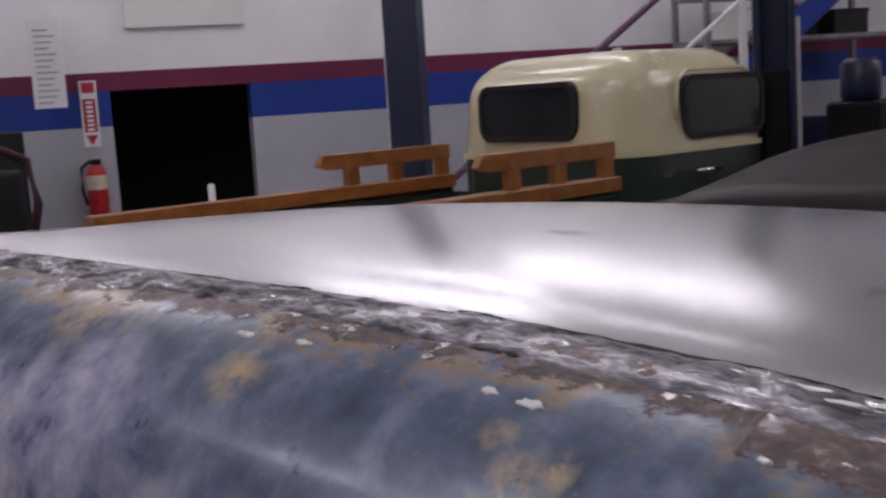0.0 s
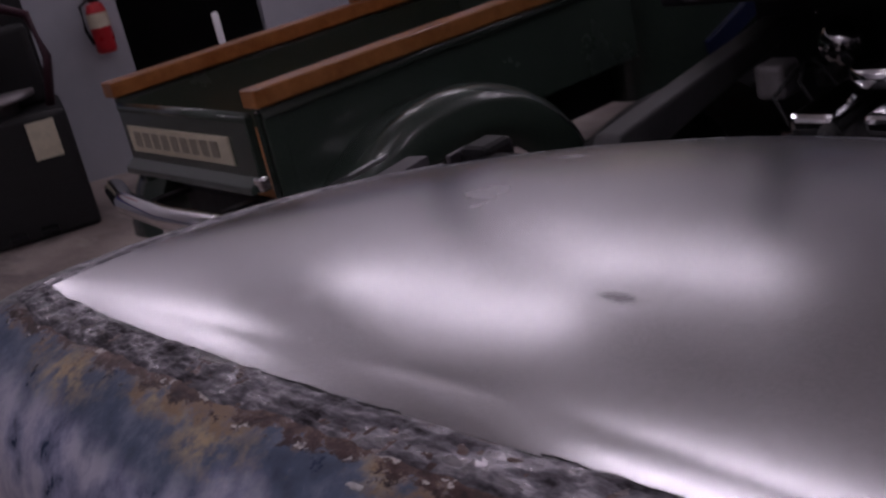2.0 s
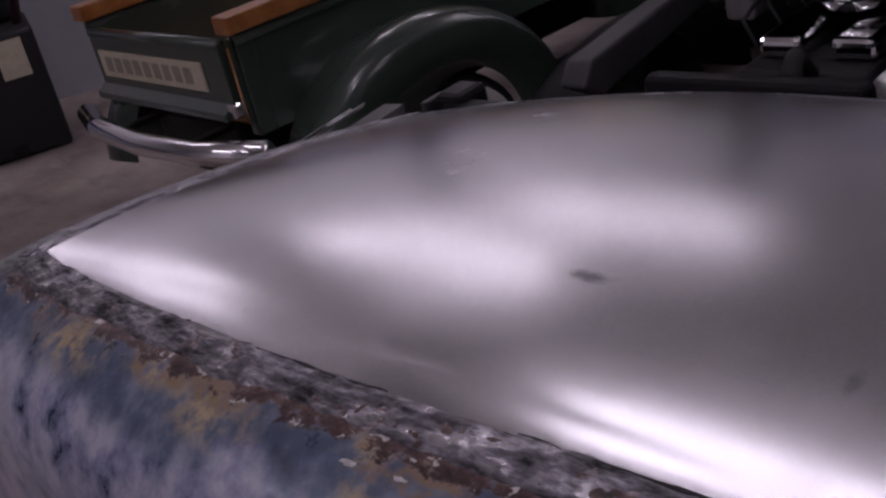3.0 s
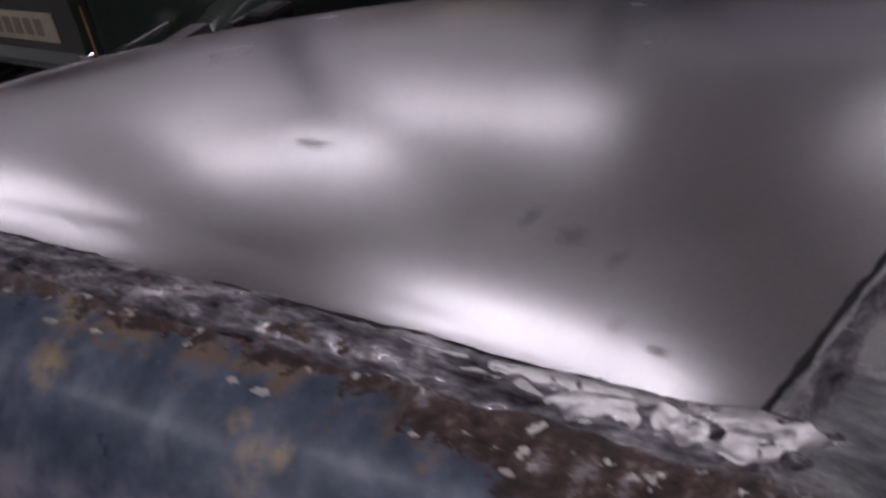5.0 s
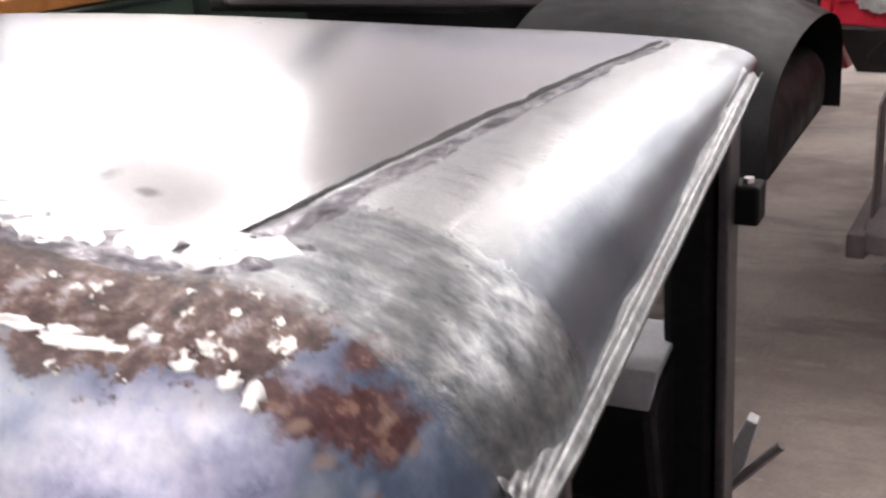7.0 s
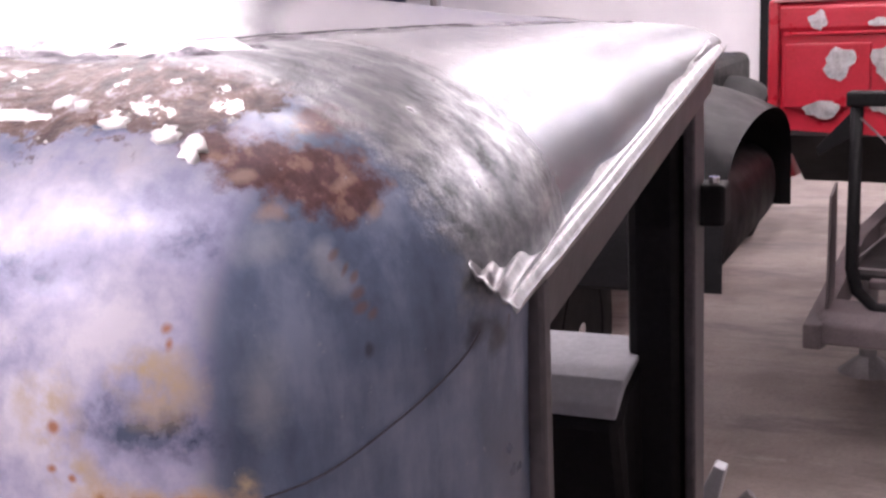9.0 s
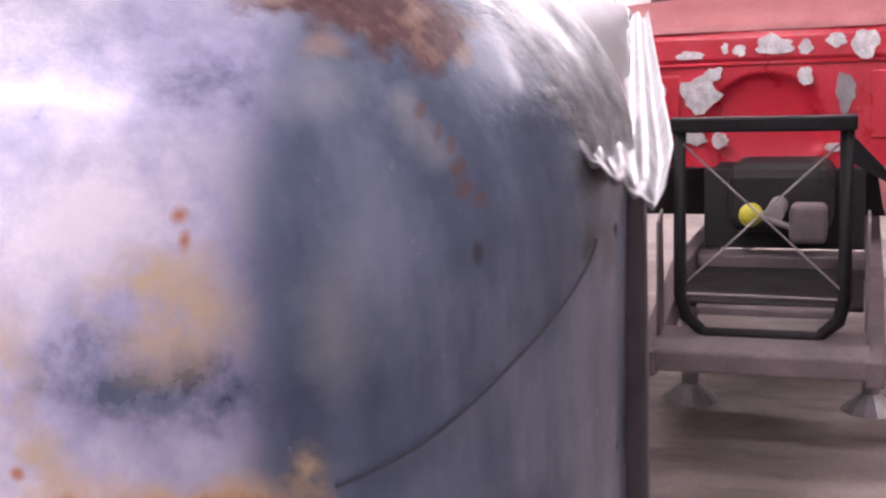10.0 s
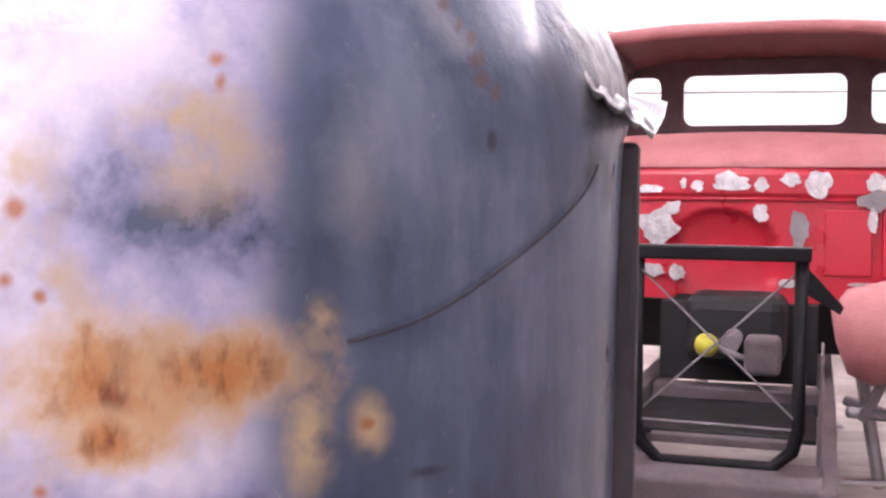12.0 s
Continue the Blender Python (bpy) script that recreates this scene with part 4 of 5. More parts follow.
def cab_ring(z, n=12):
    f = max(0.0, (z - 1.15) / 0.50)
    w = CW * (1 - 0.10 * f)
    l = CLEN * (1 - 0.05 * f)
    inset = 0.0
    if z > 1.44:
        g = min(1.0, (z - 1.44) / 0.19)
        inset = 0.22 * (1 - math.sqrt(max(0.0, 1 - g * g)))
    return [Vector((x, y, z)) for x, y in rounded(w - 2 * inset, l - 2 * inset, max(0.05, 0.24 - inset * 0.5), n, CXC, CY)]


def close_top(bm):
    bmesh.ops.holes_fill(bm, edges=[e for e in bm.edges if e.is_boundary and e.verts[0].co.z > 1.6], sides=200)
    return bm


part("cab_lower", bm_grid([cab_ring(z) for z in (0.42, 0.6, 0.9, 1.08, 1.15)], closed=True), GREEN, pick, smooth=True)
zs = [1.15, 1.17, 1.21, 1.30, 1.38, 1.44, 1.48, 1.52, 1.555, 1.585, 1.605, 1.617, 1.623, 1.625]
cab_up = part("cab_upper", close_top(bm_grid([cab_ring(z) for z in zs], closed=True)), CREAM, pick, "glossy cream cab top", True)
part("belt_trim", bm_grid([[v * 1.0 + Vector((0.012 * (1 if v.x > CXC else -1), 0.012 * (1 if v.y > CY else -1), dz)) for v in cab_ring(1.16)] for dz in (-0.012, 0.012)], closed=True), CREAM, cab_up, smooth=True)
yb = CY - CLEN / 2 * 0.992
rw = part("rear_window", prism(rounded(0.60, 0.23, 0.055, 6, CXC, 1.365), "y", yb - 0.012, yb + 0.05), WINDARK, cab_up, "dark rear window showing the workshop beyond")
part("rubber_seal", frame_ring(rounded(0.64, 0.27, 0.075, 6, CXC, 1.365), rounded(0.59, 0.22, 0.055, 6, CXC, 1.365), "y", yb - 0.02, yb + 0.03), RUBBER, rw)
xr = CXC + CW / 2 * 0.985
sw = part("door_window", prism(rounded(0.58, 0.25, 0.05, 6, CY + 0.14, 1.35), "x", xr - 0.03, xr + 0.010), WINDARK, cab_up, "dark door window")
part("rubber_seal", frame_ring(rounded(0.62, 0.29, 0.07, 6, CY + 0.14, 1.35), rounded(0.57, 0.24, 0.05, 6, CY + 0.14, 1.35), "x", xr - 0.03, xr + 0.016), RUBBER, sw)
part("drip_moulding", bm_tube([(xr + 0.005, CY - 0.22, 1.30), (xr + 0.0, CY - 0.20, 1.47), (xr - 0.025, CY - 0.1, 1.52), (xr - 0.025, CY + 0.33, 1.52), (xr - 0.02, CY + 0.46, 1.45)], 0.009, 8), CREAM, cab_up, smooth=True)
dh = part("door_handle", bm_tube([(CXC + CW / 2 + 0.01, CY - 0.12, 1.06), (CXC + CW / 2 + 0.045, CY - 0.10, 1.06), (CXC + CW / 2 + 0.045, CY + 0.03, 1.06)], 0.012, 8), CHROME, pick, "chrome door handle", True)
part("hood", bm_grid([[Vector((CXC + 0.5 * math.sin(a) * w, y, 0.73 + 0.40 * h * math.cos(a))) for a in [radians(-100 + 200 * k / 20) for k in range(21)]] for y, w, h in ((3.38, 1.15, 1.0), (3.7, 1.0, 1.0), (4.2, 0.8, 0.97), (4.45, 0.7, 0.9))]), GREEN, pick, smooth=True)
for sd, x in ((1, -0.12), (-1, -BW + 0.12)):
    rows = [[Vector((x + sd * 0.30 * math.sin(b), 4.05 + 0.55 * math.cos(a), 0.36 + (0.50 - 0.12 * math.sin(b) ** 3) * math.sin(a))) for b in [math.pi / 2 * j / 8 for j in range(9)]] for a in [radians(175 * i / 20) for i in range(21)]]
    part("front_fender", bm_grid(rows), GREEN, pick, smooth=True)

# ---- black truck with its bonnet raised ----
blk = thing("black_truck", "long black truck with raised brown-grey bonnet and open engine bay", "truck", Matrix.Translation((-0.86, 2.1, 0)))
rows = []
for i in range(19):
    f = i / 18
    row = []
    for j in range(21):
        u = 2 * j / 20 - 1
        w = 0.84 * (0.72 + 0.28 * min(1.0, f * 2.2) ** 0.5)
        row.append(Vector((u * w, 0.62 + 1.35 * f, 1.045 + 0.03 * f + 0.07 * (1 - max(0.0, 1 - f * 11) ** 2) * (1 - abs(u) ** 5) + 0.12 * (0.5 - 0.5 * math.cos(math.pi * min(1.0, max(0.0, (f - 0.05) / 0.5)))) * (1 - min(1.0, abs(u) * 1.15) ** 2.4))))
    rows.append(row)
part("raised_bonnet", bm_grid(rows, thick=0.012), HOOD, blk, "raised dull brown-grey bonnet", True)
# black slab added in place of the shaded gap below the bonnet
part("bonnet_gap_shade", bm_box((-0.80, 0.75, 0.995), (0.80, 1.95, 1.05), 0.02), BLACK, blk)
for sg in (-1, 1):
    part("inner_fender", prism([(0.0, 0.70), (0.06, 0.77), (1.15, 0.86), (1.15, 0.78), (0.1, 0.64)], "x", sg * 0.58 - 0.05, sg * 0.58 + 0.05, 0.012), FENDER_GREY, blk, "dusty dark grey inner fender edge")
    rows = [[Vector((sg * (0.62 + 0.26 * math.sin(b)), 0.55 + 0.62 * math.cos(a), 0.34 + (0.42 - 0.10 * math.sin(b) ** 3) * math.sin(a))) for b in [math.pi / 2 * j / 8 for j in range(9)]] for a in [radians(178 * i / 20) for i in range(21)]]
    if sg > 0:
        rows = [[Vector((0.62 + 0.68 * math.sin(b), 0.62 + 0.60 * math.cos(a), 0.64 + (0.46 - 0.10 * math.sin(b) ** 4) * math.sin(a) ** 0.4)) for b in [math.pi / 2 * j / 10 for j in range(11)]] for a in [radians(180 * i / 24) for i in range(25)]]
    ff = part("front_fender", bm_grid(rows), BLACK, blk, smooth=True)
    if sg > 0:
        part("fender_skirt", bm_box((0.60, 0.06, 0.60), (1.27, 1.18, 0.86), 0.10, 4), BLACK, ff, smooth=True)
    rows = [[Vector((sg * (0.60 + 0.27 * math.sin(b)), 3.75 + 0.58 * math.cos(a), 0.34 + (0.55 - 0.10 * math.sin(b) ** 3) * math.sin(a))) for b in [math.pi / 2 * j / 8 for j in range(9)]] for a in [radians(178 * i / 20) for i in range(21)]]
    part("rear_fender", bm_grid(rows), BLACK, blk, smooth=True)
    wheel(blk, sg * 0.72, 0.55, 0.34, sg, False)
    wheel(blk, sg * 0.72, 3.75, 0.36, sg, False)
    part("hinge_prop", bm_bar((sg * 0.5, 1.3, 0.82), (sg * 0.52, 1.45, 1.04), 0.018, segs=8), CHROME, blk)
part("radiator_shell", bm_box((-0.34, 0.02, 0.36), (0.34, 0.10, 0.74), 0.03, 3), BLACK, blk)
part("engine_block", bm_box((-0.20, 0.30, 0.36), (0.22, 1.25, 0.66), 0.03, 3), MACHINE, blk)
part("valve_cover", bm_box((-0.17, 0.40, 0.66), (-0.02, 1.15, 0.73), 0.025, 3), CHROME, blk, "chrome valve cover")
part("valve_cover", bm_box((0.06, 0.40, 0.66), (0.20, 1.15, 0.73), 0.025, 3), CHROME, blk, "chrome valve cover")
part("air_cleaner", bm_lathe([(0.0, 0.09), (0.03, 0.09), (0.04, 0.075), (0.11, 0.07), (0.125, 0.055), (0.125, 0.01), (0.11, 0.0), (0.0, 0.0)], 28, Matrix.Translation((0.02, 0.72, 0.74))), CHROME, blk, "chrome air cleaner", True)
part("distributor", bm_lathe([(0.0, 0.0), (0.04, 0.0), (0.045, 0.05), (0.03, 0.07), (0.0, 0.075)], 18, Matrix.Translation((-0.30, 0.95, 0.66))), RUBBER, blk, smooth=True)
for k in range(4):
    part("spark_lead", bm_tube([(-0.19, 0.45 + 0.18 * k, 0.68), (-0.26, 0.5 + 0.17 * k, 0.75), (-0.31, 0.75 + 0.06 * k, 0.77), (-0.30, 0.95, 0.73)], 0.007, 6), RUBBER, blk, smooth=True)
part("brake_canister", bm_lathe([(0.0, 0.10), (0.05, 0.095), (0.085, 0.06), (0.09, 0.0), (0.0, 0.0)], 22, Matrix.Translation((-0.36, 1.22, 0.74)) @ Matrix.Rotation(math.pi / 2, 4, "X")), CHROME, blk, "chrome brake canister", True)
part("fluid_bottle", bm_box((-0.47, 0.75, 0.66), (-0.36, 0.88, 0.78), 0.02, 3), GREY_METAL, blk, "grey fluid bottle")
part("hose", bm_tube([(0.05, 0.30, 0.66), (0.05, 0.22, 0.74), (0.08, 0.14, 0.74), (0.1, 0.10, 0.66)], 0.028, 10), RUBBER, blk, smooth=True)
part("alternator", bm_lathe([(0.0, 0.0), (0.07, 0.0), (0.08, 0.02), (0.08, 0.10), (0.0, 0.12)], 20, Matrix.Translation((0.30, 0.40, 0.60)) @ Matrix.Rotation(math.pi / 2, 4, "X")), ALU, blk, smooth=True)
part("battery", bm_box((0.32, 0.9, 0.50), (0.50, 1.15, 0.72), 0.01), MACHINE, blk)
part("bulkhead", bm_box((-0.75, 1.30, 0.36), (0.75, 1.36, 0.98), 0.01), BLACK, blk)
part("body", bm_box((-0.66, 1.36, 0.34), (0.66, 4.45, 0.98), 0.06, 4), BLACK, blk)
part("chassis", bm_box((-0.40, 0.1, 0.26), (0.40, 4.3, 0.40), 0.02), BLACK, blk)
part("bumper", bm_box((-0.80, -0.12, 0.38), (0.80, -0.06, 0.50), 0.02, 3), CHROME, blk)

# ---- red cab on its chassis ----
red = thing("red_truck_cab", "red truck cab stripped to bare patches on its chassis without fenders", "truck cab", Matrix.Translation((0.885, 2.84, 0)) @ Matrix.Rotation(radians(-6.7), 4, "Z"))
RF = 0.95
# radiator support: a hoop with cut lower corners and crossed rods
hoop = [(-0.22, 1.02), (-0.22, 0.54), (-0.205, 0.48), (-0.15, 0.43), (0.15, 0.43), (0.205, 0.48), (0.22, 0.54), (0.22, 1.02)]
rs = part("radiator_support", bm_tube([(x, 0, z) for x, z in hoop], 0.019, 8), BLACK, red, "black radiator support hoop", True)
part("top_bar", bm_box((-0.245, -0.03, 1.0), (0.245, 0.03, 1.04), 0.006), BLACK, rs)
for sg in (1, -1):
    part("gusset", prism([(sg * 0.22, 1.0), (sg * 0.33, 0.88), (sg * 0.32, 0.86), (sg * 0.22, 0.92)], "y", 0.0, 0.02, 0.002), BLACK, rs)
    part("brace_rod", bm_bar((-sg * 0.21, 0.01 * sg, 0.57), (sg * 0.21, 0.01 * sg, 0.97), 0.006, segs=6), GREY_METAL, rs)
part("cross_rod", bm_bar((-0.21, 0, 0.545), (0.21, 0, 0.54), 0.007, segs=6), GREY_METAL, rs)
part("crossmember", prism([(-0.10, 0.34), (0.10, 0.34), (0.10, 0.42), (0.06, 0.435), (-0.06, 0.425), (-0.10, 0.40)], "x", -0.29, 0.29, 0.008), FRAME_GREY, red, "dusty grey front crossmember")
for sg in (1, -1):
    part("frame_rail", prism([(-0.12, 0.40), (0.0, 0.42), (0.5, 0.54), (3.2, 0.54), (3.2, 0.42), (0.5, 0.42), (-0.05, 0.32), (-0.12, 0.33)], "x", sg * 0.30 - 0.025, sg * 0.30 + 0.025, 0.005), FRAME_GREY, red)
    part("frame_horn", prism([(-0.02, 0.75), (0.05, 0.78), (0.06, 0.34), (-0.04, 0.34)], "x", sg * 0.275, sg * 0.283, 0.002), FRAME_GREY, red)
part("rear_crossmember", bm_box((-0.28, 0.75, 0.44), (0.28, 0.87, 0.52), 0.008), FRAME_GREY, red)
part("bell_housing", bm_box((-0.17, 0.72, 0.60), (0.17, 1.0, 0.84), 0.05, 3), MACHINE, red)
part("gearbox_shaft", bm_bar((0, 0.5, 0.70), (0, 0.75, 0.70), 0.06, segs=14), GREY_METAL, red)
part("steering_box", bm_box((0.05, 0.40, 0.62), (0.16, 0.52, 0.74), 0.02, 3), FRAME_GREY, red)
part("oil_can_cap", bm_lathe([(0.0, 0.045), (0.025, 0.04), (0.036, 0.02), (0.038, -0.01)], 20, Matrix.Translation((-0.07, 0.48, 0.70)) @ Matrix.Rotation(math.pi / 2, 4, "X")), YELLOW, red, "yellow round cap", True)
part("cap_arm", bm_bar((-0.07, 0.5, 0.70), (0.05, 0.5, 0.66), 0.02, segs=8), GREY_METAL, red)
part("splash_tray", bm_box((-0.27, 0.2, 0.46), (0.27, 1.1, 0.48), 0.005), MACHINE, red)
part("tray_lip", bm_box((-0.20, 0.14, 0.45), (0.20, 0.19, 0.475), 0.005), FRAME_GREY, red)
# dark sheet added to stand for the unlit void behind the hoop
part("engine_void_shade", bm_box((-0.27, 0.90, 0.52), (0.27, 0.945, 0.80), 0.006), MACHINE, red)
# firewall with a domed recess, swages and a ridge
fw = part("firewall", bm_grid([[Vector((x, RF + 0.03 * (x / 0.7) ** 2 - 0.10 * max(0.0, 1 - (((x + 0.07) / 0.20) ** 2 + ((z - 0.93) / 0.20) ** 2)) ** 0.35 * (-1) * (0.55 if z > 0.80 else 0.8) - 0.018 * (1 if 1.175 < z < 1.265 else 0), z)) for x in np.linspace(-0.70, 0.70, 71)] for z in np.linspace(0.80, 1.28, 49)]), RED, red, "bright red firewall with scraped metal patches", True)
part("toe_board", prism([(RF, 0.80), (RF + 0.35, 0.58), (RF + 0.38, 0.60), (RF + 0.03, 0.82)], "x", -0.66, 0.66, 0.004), MACHINE, red)
part("swage", bm_tube([(-0.66, RF - 0.002, 1.165), (0.66, RF - 0.002, 1.165)], 0.008, 6), RED, fw, smooth=True)
for x0, x1, z0, z1 in ((0.28, 0.44, 0.90, 1.13), (0.47, 0.66, 0.90, 1.13), (-0.66, -0.36, 0.90, 1.13)):
    part("raised_panel", bm_box((x0, RF - 0.004, z0), (x1, RF + 0.02, z1), 0.006), RED, fw)


def patch(x, z, w, h, y=None, mt=None):
    n = 18
    out = []
    for k in range(n):
        a = 2 * math.pi * k / n
        r = 0.8 + 0.45 * noise.noise(Vector((math.cos(a) * 1.7 + x * 31, math.sin(a) * 1.7 + z * 17, w * 40)))
        out.append((x + w / 2 * r * math.cos(a), z + h / 2 * r * math.sin(a)))
    yy = RF + 0.03 * (x / 0.7) ** 2 - 0.022 if y is None else y
    part("scraped_patch", prism(out, "y", yy - 0.004, yy + 0.012), mt or ALU, fw, "scraped bare metal patch")


for x, z, w, h in ((-0.03, 1.225, 0.16, 0.085), (-0.15, 1.21, 0.05, 0.05), (-0.20, 1.22, 0.03, 0.04), (0.07, 1.215, 0.055, 0.065), (0.17, 1.235, 0.09, 0.06), (0.26, 1.215, 0.11, 0.10),
                   (-0.32, 1.20, 0.12, 0.04), (0.07, 1.12, 0.06, 0.075), (0.45, 1.22, 0.10, 0.08), (0.44, 1.09, 0.04, 0.10), (-0.54, 1.21, 0.08, 0.08)):
    patch(x, z, w, h)
for x, z, w, h in ((-0.29, 1.06, 0.18, 0.15), (-0.24, 1.13, 0.08, 0.06), (-0.47, 1.06, 0.13, 0.14), (-0.31, 0.905, 0.12, 0.06), (-0.22, 0.90, 0.07, 0.07), (-0.52, 0.90, 0.16, 0.08), (0.17, 0.87, 0.10, 0.035), (0.42, 0.87, 0.16, 0.03)):
    patch(x, z, w, h, RF - 0.006)
patch(0.20, 1.06, 0.09, 0.17, RF - 0.006, GREY_METAL)
patch(0.44, 1.16, 0.12, 0.10, None, GREY_METAL)
# cowl top, posts, roof, rear wall with windows
rows = []
for k in range(9):
    f = k / 8
    rows.append([Vector((x * (1 + 0.03 * f), RF - 0.005 + 0.36 * f + 0.05 * f * (1 - (x / 0.7) ** 2) * (-1), 1.28 + 0.11 * math.sin(f * 1.5) + 0.03 * (1 - (x / 0.7) ** 2) * f)) for x in np.linspace(-0.70, 0.70, 29)])
part("cowl_top", bm_grid(rows, thick=0.004), RED_DULL, red, "faded pink-red cowl top", True)
for sg in (1, -1):
    part("windscreen_post", bm_bar((sg * 0.70, RF + 0.33, 1.36), (sg * 0.63, RF + 0.60, 1.80), 0.055, 0.045, 0.01), RED_DULL, red)
    part("cab_side", prism([(RF, 0.80), (RF + 0.30, 0.60), (RF + 1.55, 0.60), (RF + 1.55, 1.40), (RF + 0.34, 1.40), (RF, 1.28)], "x", sg * 0.70 - 0.02, sg * 0.70 + 0.02, 0.01), RED, red)
    part("rear_quarter_post", bm_box((sg * 0.68 - 0.03, RF + 1.42, 1.40), (sg * 0.68 + 0.03, RF + 1.52, 1.80), 0.01), PRIMER, red)
    part("door_top", bm_bar((sg * 0.63, RF + 0.60, 1.80), (sg * 0.64, RF + 1.5, 1.80), 0.05, 0.05, 0.01), PRIMER, red)
rows = []
for i in range(21):
    f = i / 20
    y = RF + 0.52 + 1.08 * f
    edge = 1 - (abs(2 * f - 1)) ** 4
    rows.append([Vector((0.74 * u * (1 - 0.06 * (1 - edge)), y, 1.775 + 0.02 * edge + 0.125 * (1 - abs(u) ** 3.2) * (0.45 + 0.55 * edge))) for u in np.linspace(-1, 1, 31)])
part("roof", bm_grid(rows, thick=0.01), RED_DULL, red, "faded pink-red roof", True)
part("windscreen_header", bm_tube([(0.70 * u, RF + 0.55 - 0.03 * (1 - u * u), 1.79 + 0.05 * (1 - abs(u) ** 3)) for u in np.linspace(-1, 1, 25)], 0.03, 8), RED_DULL, red, smooth=True)
YB = RF + 1.55
back_w = part("rear_wall", bm_box((-0.70, YB, 0.60), (0.70, YB + 0.03, 1.51), 0.004), PRIMER, red, "dull red-brown rear wall inside")
part("rear_wall_top", bm_box((-0.68, YB, 1.77), (0.68, YB + 0.03, 1.84), 0.004), PRIMER, red)
part("window_frame", frame_ring(rounded(0.86, 0.30, 0.02, 6, 0.0, 1.64), rounded(0.76, 0.245, 0.05, 6, 0.0, 1.64), "y", YB - 0.004, YB + 0.035), PRIMER, red)
for sg in (1, -1):
    part("window_frame", frame_ring(rounded(0.27, 0.30, 0.02, 6, sg * 0.565, 1.64), rounded(0.17, 0.235, 0.05, 6, sg * 0.575, 1.64), "y", YB - 0.004, YB + 0.035), PRIMER, red)
part("red_lamp", bm_lathe([(0.0, 0.02), (0.03, 0.015), (0.035, -0.01)], 14, Matrix.Translation((0.585, YB - 0.02, 1.68)) @ Matrix.Rotation(math.pi / 2, 4, "X")), EXT_RED, red, smooth=True)
# front suspension parts beside the frame
for sg in (1,):
    m = Matrix.Translation((sg * 0.52, 0.55, 0.30))
    part("brake_drum", bm_lathe([(0.0, 0.0), (0.13, 0.0), (0.14, 0.02), (0.14, 0.07), (0.10, 0.09), (0.0, 0.09)], 24, m @ Matrix.Rotation(sg * math.pi / 2, 4, "Y")), FRAME_GREY, red, smooth=True)
    part("control_arm", bm_tube([(sg * 0.36, 0.45, 0.52), (sg * 0.50, 0.52, 0.50), (sg * 0.36, 0.65, 0.52)], 0.018, 8), GREY_METAL, red, smooth=True)
    part("shock_absorber", bm_bar((sg * 0.46, 0.5, 0.28), (sg * 0.40, 0.52, 0.62), 0.04, segs=12), GREY_METAL, red)
    part("steering_rod", bm_bar((sg * 0.30, 0.36, 0.32), (sg * 0.55, 0.42, 0.32), 0.022, segs=8), CHROME, red)
for sg in (1, -1):
    part("stand", bm_lathe([(0.10, 0.0), (0.09, 0.01), (0.03, 0.06), (0.025, 0.41), (0.04, 0.42)], 14, Matrix.Translation((sg * 0.30, 0.75, 0))), GREY_METAL, red)
    part("stand", bm_lathe([(0.12, 0.0), (0.11, 0.01), (0.035, 0.06), (0.03, 0.405), (0.05, 0.42)], 14, Matrix.Translation((sg * 0.30, 2.9, 0))), GREY_METAL, red)
dent = part("tank", bm_lathe([(0.0, -0.25), (0.10, -0.24), (0.15, -0.18), (0.15, 0.18), (0.10, 0.24), (0.0, 0.25)], 24, Matrix.Translation((0.56, 0.42, 0.80)) @ Matrix.Rotation(radians(75), 4, "Y")), RED_DULL, red, "dented faded red and bare metal drum", True)
part("tank_bracket", bm_bar((0.40, 0.42, 0.50), (0.50, 0.42, 0.72), 0.03, 0.03), FRAME_GREY, red)

# ---- wall things ----
ext = thing("fire_extinguisher", "red fire extinguisher hung on the grey wall", "fire extinguisher", WALL_M @ Matrix.Translation((-0.63, -0.09, 0)))
part("cylinder", bm_lathe([(0.0, 0.83), (0.06, 0.83), (0.068, 0.85), (0.068, 1.10), (0.05, 1.15), (0.02, 1.165), (0.0, 1.165)], 22), EXT_RED, ext, smooth=True)
part("label_band", bm_lathe([(0.0695, 1.0), (0.07, 1.005), (0.07, 1.09), (0.0695, 1.095)], 22), LABEL, ext)
part("valve", bm_box((-0.03, -0.03, 1.165), (0.04, 0.03, 1.20), 0.008), BLACK, ext)
part("hose", bm_tube([(-0.03, 0, 1.19), (-0.09, -0.01, 1.15), (-0.095, -0.01, 1.0), (-0.07, -0.02, 0.9)], 0.012, 8), RUBBER, ext, smooth=True)
part("hook", bm_box((-0.02, 0.05, 1.08), (0.02, 0.09, 1.16)), BLACK, ext)
sign = thing("extinguisher_sign", "narrow white and red fire extinguisher sign on the wall", "sign", WALL_M @ Matrix.Translation((-0.63, -0.012, 0)))
part("plate", bm_box((-0.055, 0, 1.28), (0.055, 0.008, 1.72), 0.002), WALL_WHITE, sign)
part("red_field", bm_box((-0.042, -0.003, 1.38), (0.042, 0.001, 1.60), 0.001), SIGN_RED, sign)
for k in range(7):
    part("letter_bar", bm_box((-0.022, -0.005, 1.388 + 0.03 * k), (0.022, -0.001, 1.405 + 0.03 * k)), WALL_WHITE, sign)
part("red_square", bm_box((-0.042, -0.003, 1.64), (0.042, 0.001, 1.71), 0.001), SIGN_RED, sign)
